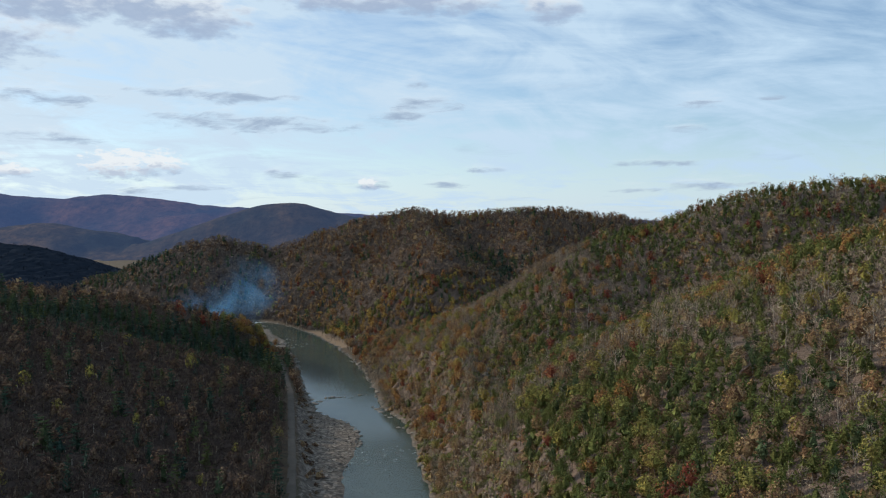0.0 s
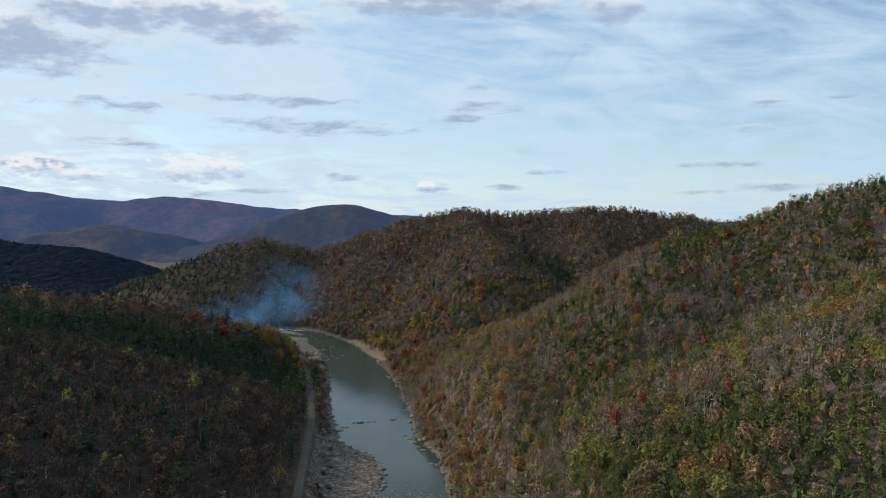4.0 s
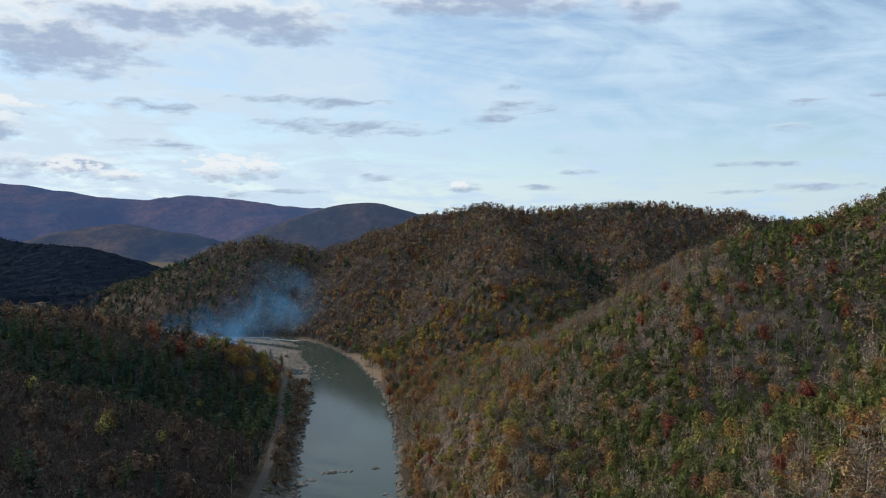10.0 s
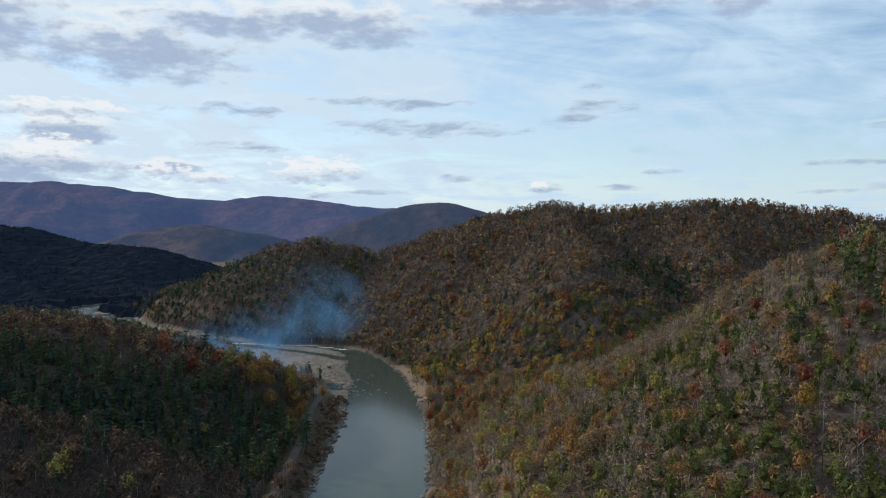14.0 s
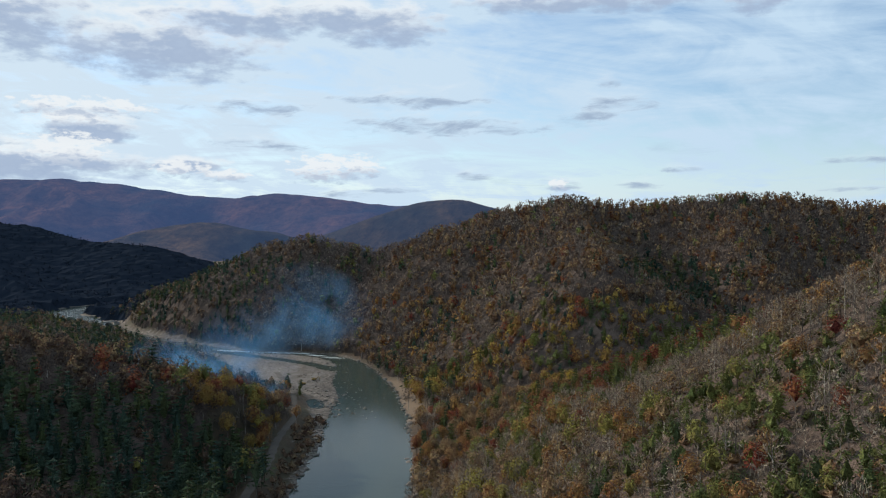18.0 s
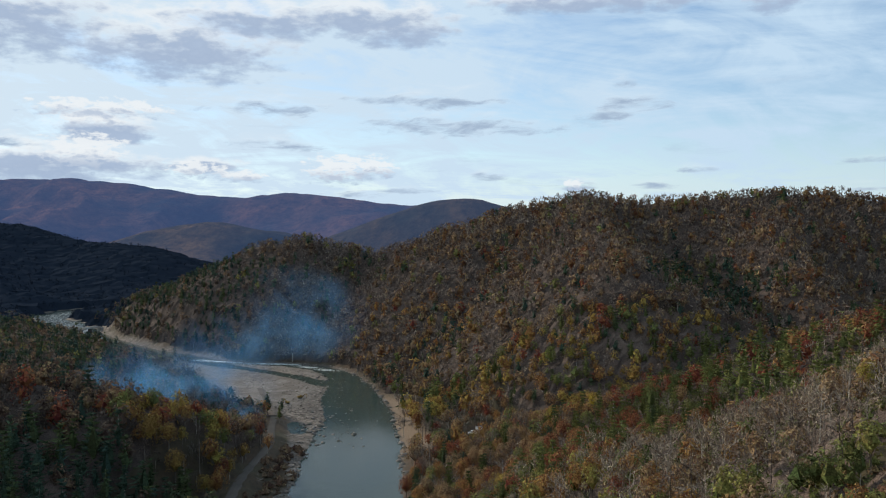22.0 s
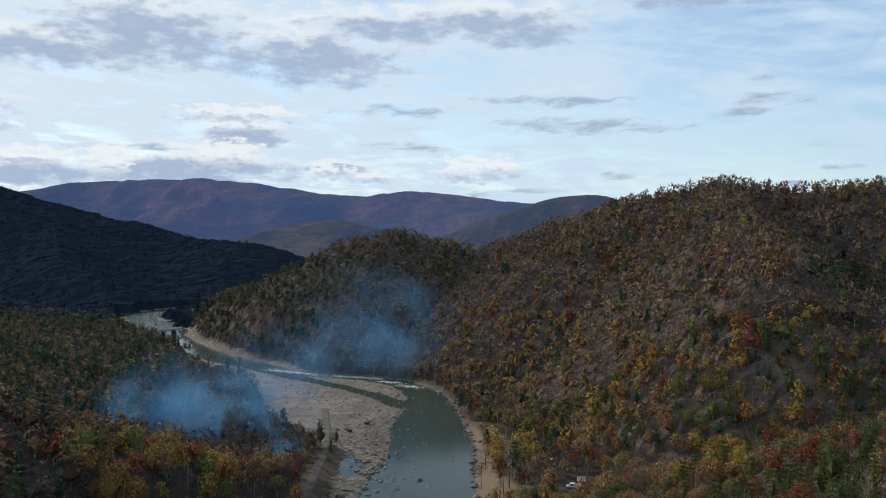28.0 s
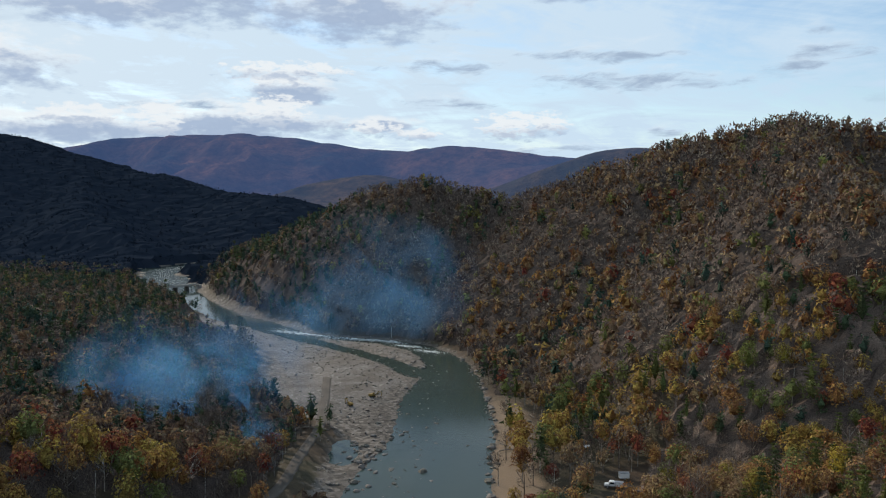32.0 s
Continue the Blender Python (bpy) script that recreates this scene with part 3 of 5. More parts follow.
def build_land():
    xs = spread((-4800, 4400, [(-1600, -720, 22), (-720, -520, 9), (-520, -335, 7), (-335, 15, 3.5), (15, 330, 7)]))
    ys = spread((-1500, 4800, [(-60, 330, 7), (330, 965, 3.5), (965, 1180, 6), (1180, 1330, 9), (1330, 1660, 20)]))
    gx, gy = np.meshgrid(xs, ys)
    gz = land(gx, gy)
    g = new("ground", sheet("ground", gx, gy, gz))
    gravel, edge = bare_ground(gx, gy)
    open_right = np.clip((19 - edge) / 8, 0, 1) * np.clip((gy - 735) / 15, 0, 1) * np.clip((880 - gy) / 40, 0, 1) * (1 - bank_side(gx, gy))
    left_side = bank_side(gx, gy)
    sand = np.clip(open_right * 0.9, 0, 1) * (edge > 0) + np.clip((2.5 - edge) / 2, 0, 1) * 0.3 * (1 - left_side) * (gy < 900)
    attribute(g.data, "gravel", gravel)
    attribute(g.data, "sand", np.clip(sand, 0, 1))
    stony = np.clip((13 - edge) / 8, 0, 1) * 0.6 * left_side + 1.0 * np.exp(-((gx + 170) / 15) ** 2 - ((gy - 788) / 38) ** 2) + 0.8 * ((gy < 720) | (gy > 990)) + (1 - left_side) * 0.7
    attribute(g.data, "stony", np.clip(stony, 0, 1))
    attribute(g.data, "wet", np.clip((1.2 - edge) / 1.5, 0, 1))
    g.data.materials.append(M_GROUND)
    tagged(g, "leaf-strewn forest floor with grey gravel banks", "ground", kind="structure")

    wx, wy = np.meshgrid(np.arange(-900, 40, 8.0), np.arange(-260, 1500, 8.0))
    w = new("water", sheet("water", wx, wy, wx * 0))
    foam = np.exp(-((wy - 405) / 30) ** 2) * (wx > -60) * 0.6 + 0.35 * np.exp(-((wy - 350) / 40) ** 2) * (wx > -90)
    d, _ = along(wx, wy, [(-200, 938, 0), (-240, 956, 0), (-275, 952, 0), (-320, 960, 0)])
    foam = foam + 1.3 * np.exp(-(d / 7) ** 2) + 0.35 * np.exp(-((wx + 180) / 30) ** 2 - ((wy - 885) / 40) ** 2)
    d, _ = along(wx, wy, [(-545, 1112, 0), (-590, 1145, 0), (-640, 1205, 0), (-640, 1270, 0)])
    foam = foam + 0.75 * np.exp(-(d / 26) ** 2)
    attribute(w.data, "foam", np.clip(foam, 0, 1.3))
    w.data.materials.append(M_WATER)
    tagged(w, "calm grey-green river water with small rapids", "river", kind="structure")

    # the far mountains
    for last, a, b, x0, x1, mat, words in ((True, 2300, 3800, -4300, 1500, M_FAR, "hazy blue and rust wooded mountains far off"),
                                           (False, 2000, 2950, -2600, 900, M_HILLS, "rounded wooded hills far off, blue-green with painted haze")):
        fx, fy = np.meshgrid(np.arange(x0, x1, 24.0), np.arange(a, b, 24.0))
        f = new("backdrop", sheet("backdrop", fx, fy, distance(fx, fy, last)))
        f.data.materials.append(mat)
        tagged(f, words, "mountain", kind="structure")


def ribbon(name, line, width, lift, label, mat, step=4.0):
    """A road along a line of (x, y, z)."""
    pts = []
    for (x0, y0, z0), (x1, y1, z1) in zip(line, line[1:]):
        n = max(1, int(math.hypot(x1 - x0, y1 - y0) / step))
        pts += [(x0 + (x1 - x0) * i / n, y0 + (y1 - y0) * i / n, z0 + (z1 - z0) * i / n) for i in range(n)]
    pts = np.array(pts)
    for _ in range(6):
        pts[1:-1] = (pts[:-2] + 2 * pts[1:-1] + pts[2:]) / 4
    way = np.gradient(pts[:, :2], axis=0)
    side = np.stack([way[:, 1], -way[:, 0]], 1) / np.linalg.norm(way, axis=1)[:, None]
    offs = np.array([-0.62, -0.5, -0.3, -0.18, 0, 0.18, 0.3, 0.5, 0.62]) * width
    high = np.array([-0.5, 0.0, -0.05, -0.03, 0.06, -0.03, -0.05, 0.0, -0.5]) + lift
    gx = pts[:, None, 0] + side[:, None, 0] * offs
    gy = pts[:, None, 1] + side[:, None, 1] * offs
    wob = 0.25 * fractal(gx, gy, 7, 2, 3)
    ob = new(name, sheet(name, gx + wob, gy, pts[:, None, 2] + high + 0 * gx))
    ob.data.materials.append(mat)
    return tagged(ob, label, "road", kind="structure")


build_land()
ribbon("road", ROAD, 3.4, 0.12, "grey packed gravel road along the river bank", M_ROAD)

# ---- things ----
def part(name, bm, mat, parent, label=""):
    """Link a bmesh as one mesh object under a thing or a part."""
    me = bpy.data.meshes.new(name)
    bm.to_mesh(me)
    bm.free()
    me.materials.append(mat)
    ob = new(name, me)
    ob.parent = parent
    if label:
        tagged(ob, label)
    return ob


def box(sx, sy, sz, x=0, y=0, z=0, bevel=0.04, taper=1.0, rx=0, ry=0, rz=0):
    """A bevelled block whose base centre stands at x, y, z."""
    bm = bmesh.new()
    bmesh.ops.create_cube(bm, size=1)
    for v in bm.verts:
        k = taper if v.co.z > 0 else 1.0
        v.co = Vector((v.co.x * sx * k, v.co.y * sy * k, (v.co.z + 0.5) * sz))
    if bevel:
        bmesh.ops.bevel(bm, geom=bm.edges[:], offset=bevel, segments=2, affect="EDGES")
    bm.transform(pose(x, y, z, rx, ry, rz))
    return bm


def rod(r0, r1, length, x=0, y=0, z=0, rx=0, ry=0, rz=0, sides=10):
    """A round bar or wheel along its own z, from its base."""
    bm = bmesh.new()
    bmesh.ops.create_cone(bm, cap_ends=True, segments=sides, radius1=r0, radius2=r1, depth=length, matrix=Matrix.Translation((0, 0, length / 2)))
    bm.transform(pose(x, y, z, rx, ry, rz))
    return bm


def height(x, y):
    return float(land(np.array([float(x)]), np.array([float(y)]))[0])


def thing(name, label, category, x, y, turn=0.0, group="", z=None):
    root = tagged(new(name), label, category, group)
    root.matrix_basis = pose(x, y, height(x, y) if z is None else z, 0, 0, turn)
    return root


def excavator(x, y, turn, swing, label):
    """A crawler excavator, its arm towards +x."""
    e = thing("excavator", label, "excavator", x, y, turn, "machines on the gravel bank")
    e.matrix_basis = e.matrix_basis @ Matrix.Scale(0.62, 4)
    for s in (-1, 1):
        bm = box(4.2, 0.6, 0.9, 0, s * 1.15, 0, 0.3)
        t = part("track", bm, M_DARK, e, "black steel crawler track")
        for i in range(5):
            part("roller", rod(0.26, 0.26, 0.1, -1.5 + i * 0.75, s * 1.15 + s * 0.3, 0.42, 90 if s < 0 else -90), M_STEEL, t)
    part("undercarriage", box(2.4, 1.8, 0.5, 0, 0, 0.5), M_DARK, e)
    part("turntable", rod(0.75, 0.75, 0.25, 0, 0, 1.0, sides=20), M_DARK, e)
    part("engine_house", box(2.9, 2.5, 1.25, -0.55, 0, 1.22, 0.12, 0.96), M_YELLOW, e)
    part("counterweight", box(0.8, 2.5, 1.1, -2.2, 0, 1.25, 0.2), M_YELLOW, e)
    cab = part("cab", box(1.5, 1.0, 1.75, 0.7, 0.78, 1.3, 0.1, 0.9), M_YELLOW, e)
    part("window", box(0.06, 0.8, 1.0, 1.42, 0.78, 1.8, 0.01), M_GLASS, cab, "dark windscreen")
    part("window", box(1.1, 0.06, 0.9, 0.7, 1.27, 1.85, 0.01), M_GLASS, cab, "dark side window")
    part("exhaust", rod(0.07, 0.07, 0.6, -1.3, -0.6, 2.4), M_DARK, e)
    part("boom", box(4.2, 0.42, 0.6, 2.55, -0.1, 1.9, 0.06, 1, 0, -38), M_YELLOW, e)
    part("boom_tip", box(2.4, 0.38, 0.5, 4.9, -0.1, 3.6, 0.06, 1, 0, 12), M_YELLOW, e)
    part("stick", box(0.42, 0.34, 2.9, 5.9, -0.1, 0.95, 0.05, 1, 0, 12), M_YELLOW, e)
    part("hydraulic_ram", rod(0.09, 0.09, 2.2, 1.6, -0.45, 1.9, 0, 50), M_STEEL, e)
    part("bucket", box(1.0, 1.2, 0.9, 5.7, -0.1, 0.05, 0.15, 0.7), M_DARK, e, "worn dark bucket")
    return e


def wheel(parent, x, y, r=0.42, w=0.28):
    t = part("wheel", rod(r, r, w, x, y - w / 2 * (1 if y > 0 else 1), r, -90, 0, 0, 18), M_DARK, parent, "black rubber tyre")
    side = w / 2 + 0.01
    part("rim", rod(r * 0.6, r * 0.5, 0.05, x, y + (side if y > 0 else -side), r, -90 if y > 0 else 90, 0, 0, 14), M_STEEL, t)


def pickup(x, y, turn):
    """A white utility truck, facing +x."""
    v = thing("pickup_truck", "white utility truck with dark windows on the clearing", "truck", x, y, turn, "parked vehicles")
    part("chassis", box(5.4, 1.5, 0.25, 0, 0, 0.45), M_DARK, v)
    part("bonnet", box(1.3, 1.9, 0.55, 2.05, 0, 0.65, 0.12, 0.95), M_WHITE, v)
    cab = part("cab", box(1.9, 1.9, 1.35, 0.55, 0, 0.65, 0.16, 0.86), M_WHITE, v)
    part("windscreen", box(0.05, 1.5, 0.55, 1.4, 0, 1.3, 0.01, 1, 0, -12), M_GLASS, cab, "dark windscreen")
    for s in (-1, 1):
        part("side_window", box(1.3, 0.05, 0.5, 0.55, s * 0.88, 1.32, 0.01), M_GLASS, cab, "dark side window")
        part("mirror", box(0.12, 0.22, 0.2, 1.3, s * 1.08, 1.25, 0.03), M_DARK, cab)
        part("headlight", box(0.06, 0.35, 0.18, 2.71, s * 0.7, 0.85, 0.02), M_STEEL, v)
        part("bed_side", box(2.3, 0.4, 0.95, -1.6, s * 0.8, 0.65, 0.06), M_WHITE, v)
    part("bed_floor", box(2.3, 1.5, 0.12, -1.6, 0, 0.66), M_DARK, v)
    part("tailgate", box(0.08, 1.5, 0.6, -2.72, 0, 0.7), M_WHITE, v)
    part("ladder_rack", box(2.4, 1.6, 0.06, -1.5, 0, 1.78, 0.02), M_STEEL, v)
    for px in (-2.5, -0.5):
        for s in (-1, 1):
            part("rack_post", rod(0.035, 0.035, 1.1, px, s * 0.75, 0.7, sides=6), M_STEEL, v)
    part("front_bumper", box(0.16, 1.9, 0.25, 2.78, 0, 0.45), M_STEEL, v)
    part("rear_bumper", box(0.16, 1.8, 0.2, -2.85, 0, 0.45), M_STEEL, v)
    for px in (1.85, -1.7):
        for s in (-1, 1):
            wheel(v, px, s * 0.85)
    return v


def trailer(x, y, turn):
    v = thing("cargo_trailer", "small white box trailer beside the truck", "trailer", x, y, turn, "parked vehicles")
    part("body", box(3.0, 1.8, 1.5, 0, 0, 0.55, 0.08), M_WHITE, v)
    part("drawbar", box(1.3, 0.12, 0.12, 2.0, 0, 0.5), M_DARK, v)
    part("roof_strip", box(3.04, 1.84, 0.06, 0, 0, 2.03, 0.02), M_STEEL, v)
    for s in (-1, 1):
        wheel(v, -0.2, s * 0.85, 0.34, 0.22)
    return v


STONES = []
for i in range(7):
    bm = bmesh.new()
    bmesh.ops.create_icosphere(bm, subdivisions=2, radius=1)
    for v in bm.verts:
        n = noise.noise(v.co * 1.1 + Vector((i * 7.1, 3, 1))) * 0.45 + noise.noise(v.co * 2.7 + Vector((i, 9, 4))) * 0.16
        v.co = v.co * (1 + n)
        v.co.z = max(v.co.z * 0.62, -0.4)
    me = bpy.data.meshes.new("boulder")
    bm.to_mesh(me)
    bm.free()
    me.materials.append(M_STONE if i < 5 else M_CLIFF)
    STONES.append(me)


def boulder(x, y, size, i, name="boulder", label="rounded grey boulder at the river's edge", group="boulders in and by the river", z=None, tall=1.0):
    ob = tagged(new(name, STONES[i % len(STONES)]), label, "rock", group)
    zz = max(height(x, y), -0.25) if z is None else z
    ob.matrix_basis = Matrix.LocRotScale((x, y, zz + size * 0.12), Euler((0, 0, i * 2.4)), (size * (0.8 + 0.07 * (i % 7)), size * (1.2 - 0.06 * (i % 5)), size * tall * (0.8 + 0.1 * (i % 4))))
    return ob


def rocks():
    r = random.Random(5)
    n = 0
    # the line of rocks across the river
    for f in (0.0, 0.09, 0.2, 0.27, 0.36, 0.47, 0.84, 0.9, 0.99):
        boulder(-74 + 25 * f + r.uniform(-0.6, 0.6), 531 + 11 * f + r.uniform(-0.8, 0.8), r.uniform(0.7, 1.5), n, label="low flat boulder in a line across the river")
        n += 1
    # flat ledges that run into the water
    for x, y, s in ((-78, 514, 2.2), (-76, 521, 1.7), (-82, 527, 1.7), (-79, 518, 1.4), (-39, 500, 2.0), (-42, 506, 1.5), (-36, 492, 1.8), (-38, 496, 1.2), (-128, 704, 2.2), (-131, 711, 1.8), (-126, 698, 1.6), (-129, 707, 1.3), (-72, 671, 1.6), (-74, 676, 1.3), (-30, 478, 1.6), (-24, 455, 1.5), (-33, 484, 1.1)):
        boulder(x, y, s, n, tall=0.45, label="broad flat rock ledge running into the water")
        n += 1
    # along both banks and in the shallows
    tries = 0
    while n < 270 and tries < 12000:
        tries += 1
        y = r.uniform(380, 930)
        x = float(np.interp(y, [c[1] for c in CHANNEL[:21]], [c[0] for c in CHANNEL[:21]])) + r.uniform(-34, 30)
        e = float(shores(np.array([x]), np.array([y]))[0])
        right = x > float(np.interp(y, [c[1] for c in CHANNEL[:21]], [c[0] for c in CHANNEL[:21]]))
        if (-0.7 < e < 2.5) or (y > 745 and y < 830 and not right and -6 < e < 8 and r.random() < 0.35):
            boulder(x, y, r.uniform(0.45, 1.25) * (1.2 if right else 1.0), n)
            n += 1
    for x, y, s in ((-134, 768, 0.9), (-124, 770, 1.3), (-133, 798, 0.7), (-138, 792, 0.8), (-122, 800, 0.7), (-144, 813, 0.7), (-131, 780, 0.6), (-118, 764, 0.7), (-127, 757, 0.9), (-112, 750, 0.6)):
        boulder(x, y, s, n, label="grey boulder standing clear of the shallow water")
        n += 1
    # crags on the slope
    for cx, cy, many in ((27, 424, 12), (20, 408, 9), (12, 416, 8), (64, 318, 10), (52, 352, 6)):
        for k in range(many):
            x, y = cx + r.gauss(0, 4.5), cy + r.gauss(0, 6)
            ob = boulder(x, y, r.uniform(1.0, 2.2), n, "crag", "jagged pale grey crag breaking through the slope", "crags on the slope", tall=r.uniform(1.2, 2.4))
            ob.data = STONES[5 + k % 2]
            n += 1


def cobbles():
    """The stones of the gravel banks, too many to count."""
    r = np.random.default_rng(11)
    x, y = r.uniform(-330, 0, 90000), r.uniform(370, 985, 90000)
    g, e = bare_ground(x, y)
    left = bank_side(x, y)
    want = np.where(left > 0, np.where((e > -2.5) & (e < 2), 0.2, np.where(e < 30, 0.20, 0.05)), np.where((e > -2.0) & (e < 6), 0.45, 0))
    want = np.where((y > 505) & (y < 715) & (left > 0), np.where(e < 4, 0.5, 0.1), want)
    want = np.where((e < -0.8) & ((y < 745) | (r.uniform(0, 1, len(x)) < 0.6)), 0, want)
    keep = ((g > 0.3) | ((e < 0.5) & (e > -2.5))) & (r.uniform(0, 1, len(x)) < want)
    x, y = x[keep], y[keep]
    z = np.maximum(land(x, y), -0.2)
    t = (1 + 5 ** 0.5) / 2
    v = np.array([(-1, t, 0), (1, t, 0), (-1, -t, 0), (1, -t, 0), (0, -1, t), (0, 1, t), (0, -1, -t), (0, 1, -t), (t, 0, -1), (t, 0, 1), (-t, 0, -1), (-t, 0, 1)]) / 1.9
    f = np.array([(0, 11, 5), (0, 5, 1), (0, 1, 7), (0, 7, 10), (0, 10, 11), (1, 5, 9), (5, 11, 4), (11, 10, 2), (10, 7, 6), (7, 1, 8), (3, 9, 4), (3, 4, 2), (3, 2, 6), (3, 6, 8), (3, 8, 9), (4, 9, 5), (2, 4, 11), (6, 2, 10), (8, 6, 7), (9, 8, 1)])
    s = r.uniform(0.16, 0.62, (len(x), 1)) ** 1.0
    size = np.stack([s * r.uniform(0.7, 1.4, s.shape), s * r.uniform(0.7, 1.4, s.shape), s * r.uniform(0.4, 0.8, s.shape)], -1)
    lump = 1 + 0.25 * r.normal(size=(len(x), 12, 1))
    verts = v[None] * lump * size + np.stack([x, y, z + 0.08], -1)[:, None]
    faces = f[None] + (np.arange(len(x)) * 12)[:, None, None]
    ob = new("cobbles", mesh_from("cobbles", verts.reshape(-1, 3), faces.reshape(-1, 3), 3, True))
    ob.data.materials.append(M_COBBLE)
    tagged(ob, "pale and brown cobbles strewn over the gravel banks", "stones", kind="stuff")


def logs():
    r = random.Random(9)
    shapes = []
    for i in range(4):
        bm = rod(0.26, 0.13, 1.0, sides=8)
        bmesh.ops.subdivide_edges(bm, edges=[e for e in bm.edges if abs(e.verts[0].co.z - e.verts[1].co.z) > 0.5], cuts=3)
        for v in bm.verts:
            k = v.co.z
            v.co.x += 0.16 * math.sin(k * 4 + i)
            v.co.y += 0.1 * math.sin(k * 6 + 2 * i)
        me = bpy.data.meshes.new("stem")
        bm.to_mesh(me)
        bm.free()
        me.materials.append(M_LOG)
        shapes.append(me)
    spots = []
    for _ in range(34):
        y = r.uniform(430, 720)
        spots.append((float(left_limit(y)) + r.uniform(6, 15), y))
    for _ in range(26):
        spots.append((r.uniform(-190, -168), r.uniform(742, 790)))
    for _ in range(24):
        spots.append((r.uniform(-140, -80), r.uniform(790, 860)))
    for x, y in spots:
        if float(shores(np.array([x]), np.array([y]))[0]) < 0.5:
            continue
        length = r.uniform(3.5, 9)
        log = tagged(new("fallen_log"), "bleached fallen log washed up on the bank", "log", "fallen logs on the banks")
        log.matrix_basis = pose(x, y, height(x, y) + 0.25, 0, 0, r.uniform(0, 360))
        stem = new("stem", shapes[r.randrange(4)])
        stem.parent = log
        stem.matrix_basis = pose(-length / 2, 0, 0, 0, 90 - r.uniform(0, 6), 0) @ Matrix.Diagonal((1, 1, length, 1))
        for k in range(r.randrange(1, 4)):
            b = new("branch", shapes[r.randrange(4)])
            b.parent = log
            b.matrix_basis = pose(r.uniform(-1, length / 2 - 0.5), 0, 0.05, r.uniform(-70, 70), r.uniform(20, 60), r.uniform(0, 50)) @ Matrix.Diagonal((0.45, 0.45, r.uniform(1.0, 2.4), 1))


def debris():
    """Pale sheets and boards that the flood left among the trees."""
    r = random.Random(3)
    for x, y in ((-137, 897), (-133, 896), (-106, 848), (-101, 841), (-98, 819), (-112, 862), (-93, 836), (-120, 872), (-84, 812), (-74, 800), (-90, 826), (-40, 790), (-29, 760), (-104, 868)):
        bm = bmesh.new()
        bmesh.ops.create_grid(bm, x_segments=6, y_segments=4, size=0.5)
        bmesh.ops.solidify(bm, geom=bm.faces[:], thickness=0.05)
        for v in bm.verts:
            v.co = Vector((v.co.x * 2.4, v.co.y * 1.5, v.co.z + 0.3 * noise.noise(v.co * 3 + Vector((x, y, 0)))))
        me = bpy.data.meshes.new("debris_sheet")
        bm.to_mesh(me)
        bm.free()
        me.materials.append(M_WHITE if r.random() < 0.6 else M_LOG)
        ob = tagged(new("debris_sheet", me), "crumpled pale sheet of flood debris on the ground", "debris", "flood debris under the trees")
        ob.matrix_basis = pose(x, y, height(x, y) + 0.3, r.uniform(-25, 25), r.uniform(-25, 25), r.uniform(0, 360))


def bridge():
    """The low concrete bridge at the bend, on dark piers."""
    b = thing("bridge", "low grey concrete bridge on dark piers over the bend", "bridge", -506, 1074, 76, "", 0.0)
    for i in range(4):
        part("deck_slab", box(10.6, 4.6, 0.8, -16.2 + i * 10.8, 0, 3.7, 0.06, 1, 0, (0, 1.2, -1.0, 0.6)[i]), M_CONCRETE, b)
        for s in (-1, 1):
            part("kerb", box(10.4, 0.3, 0.5, -16.2 + i * 10.8, s * 2.1, 4.48, 0.03), M_CONCRETE, b)
    for i in range(3):
        p = part("pier", box(2.2, 4.2, 5.4, -10.8 + i * 10.8, 0, -1.6, 0.15, 0.9), M_DARK_STONE, b, "dark stained stone pier")
        part("cap", box(2.6, 4.6, 0.3, -10.8 + i * 10.8, 0, 3.42, 0.04), M_CONCRETE, p)
    for s in (-1, 1):
        part("abutment", box(3.0, 5.5, 5.4, s * 22.6, 0, -1.6, 0.1, 0.95), M_CONCRETE, b)


def smoke():
    """Thin sheets of drifting smoke over the smouldering brush by the road."""
    sheets = [(-168, 742, 8, 22, 22, 12, 60, M_SMOKE), (-208, 775, 17, 80, 48, 25, 20, M_SMOKE), (-236, 800, 20, 84, 46, 30, -20, M_SMOKE), (-256, 778, 20, 56, 46, 20, 35, M_SMOKE), (-190, 768, 12, 44, 30, -20, -30, M_SMOKE),
              (-222, 846, 34, 90, 56, 25, 15, M_HAZE), (-205, 890, 46, 92, 66, 22, -15, M_HAZE), (-190, 905, 40, 60, 60, 10, 25, M_HAZE)]
    for i, (x, y, z, wide, tall, yaw, wave, mat) in enumerate(sheets):
        g = np.linspace(-0.5, 0.5, 25)
        u, v = np.meshgrid(g, g)
        fold = 0.12 * np.sin(u * 7 + i) + 0.10 * np.sin(v * 6 + u * 3 + 2 * i)
        me = sheet("smoke", u * wide + 0.18 * wide * v * (1 if wave > 0 else -1), fold * wide, v * tall)
        uv = me.uv_layers.new(name="UVMap")
        k = np.zeros(len(me.loops), np.int32)
        me.loops.foreach_get("vertex_index", k)
        uv.data.foreach_set("uv", np.stack([u.ravel()[k] + 0.5, v.ravel()[k] + 0.5], 1).astype(np.float32).ravel())
        me.materials.append(mat)
        ob = tagged(new("smoke", me), "thin drifting veil of blue wood smoke", "smoke", "veils of smoke", kind="stuff")
        ob.matrix_basis = pose(x, y, z, 0, 0, yaw)


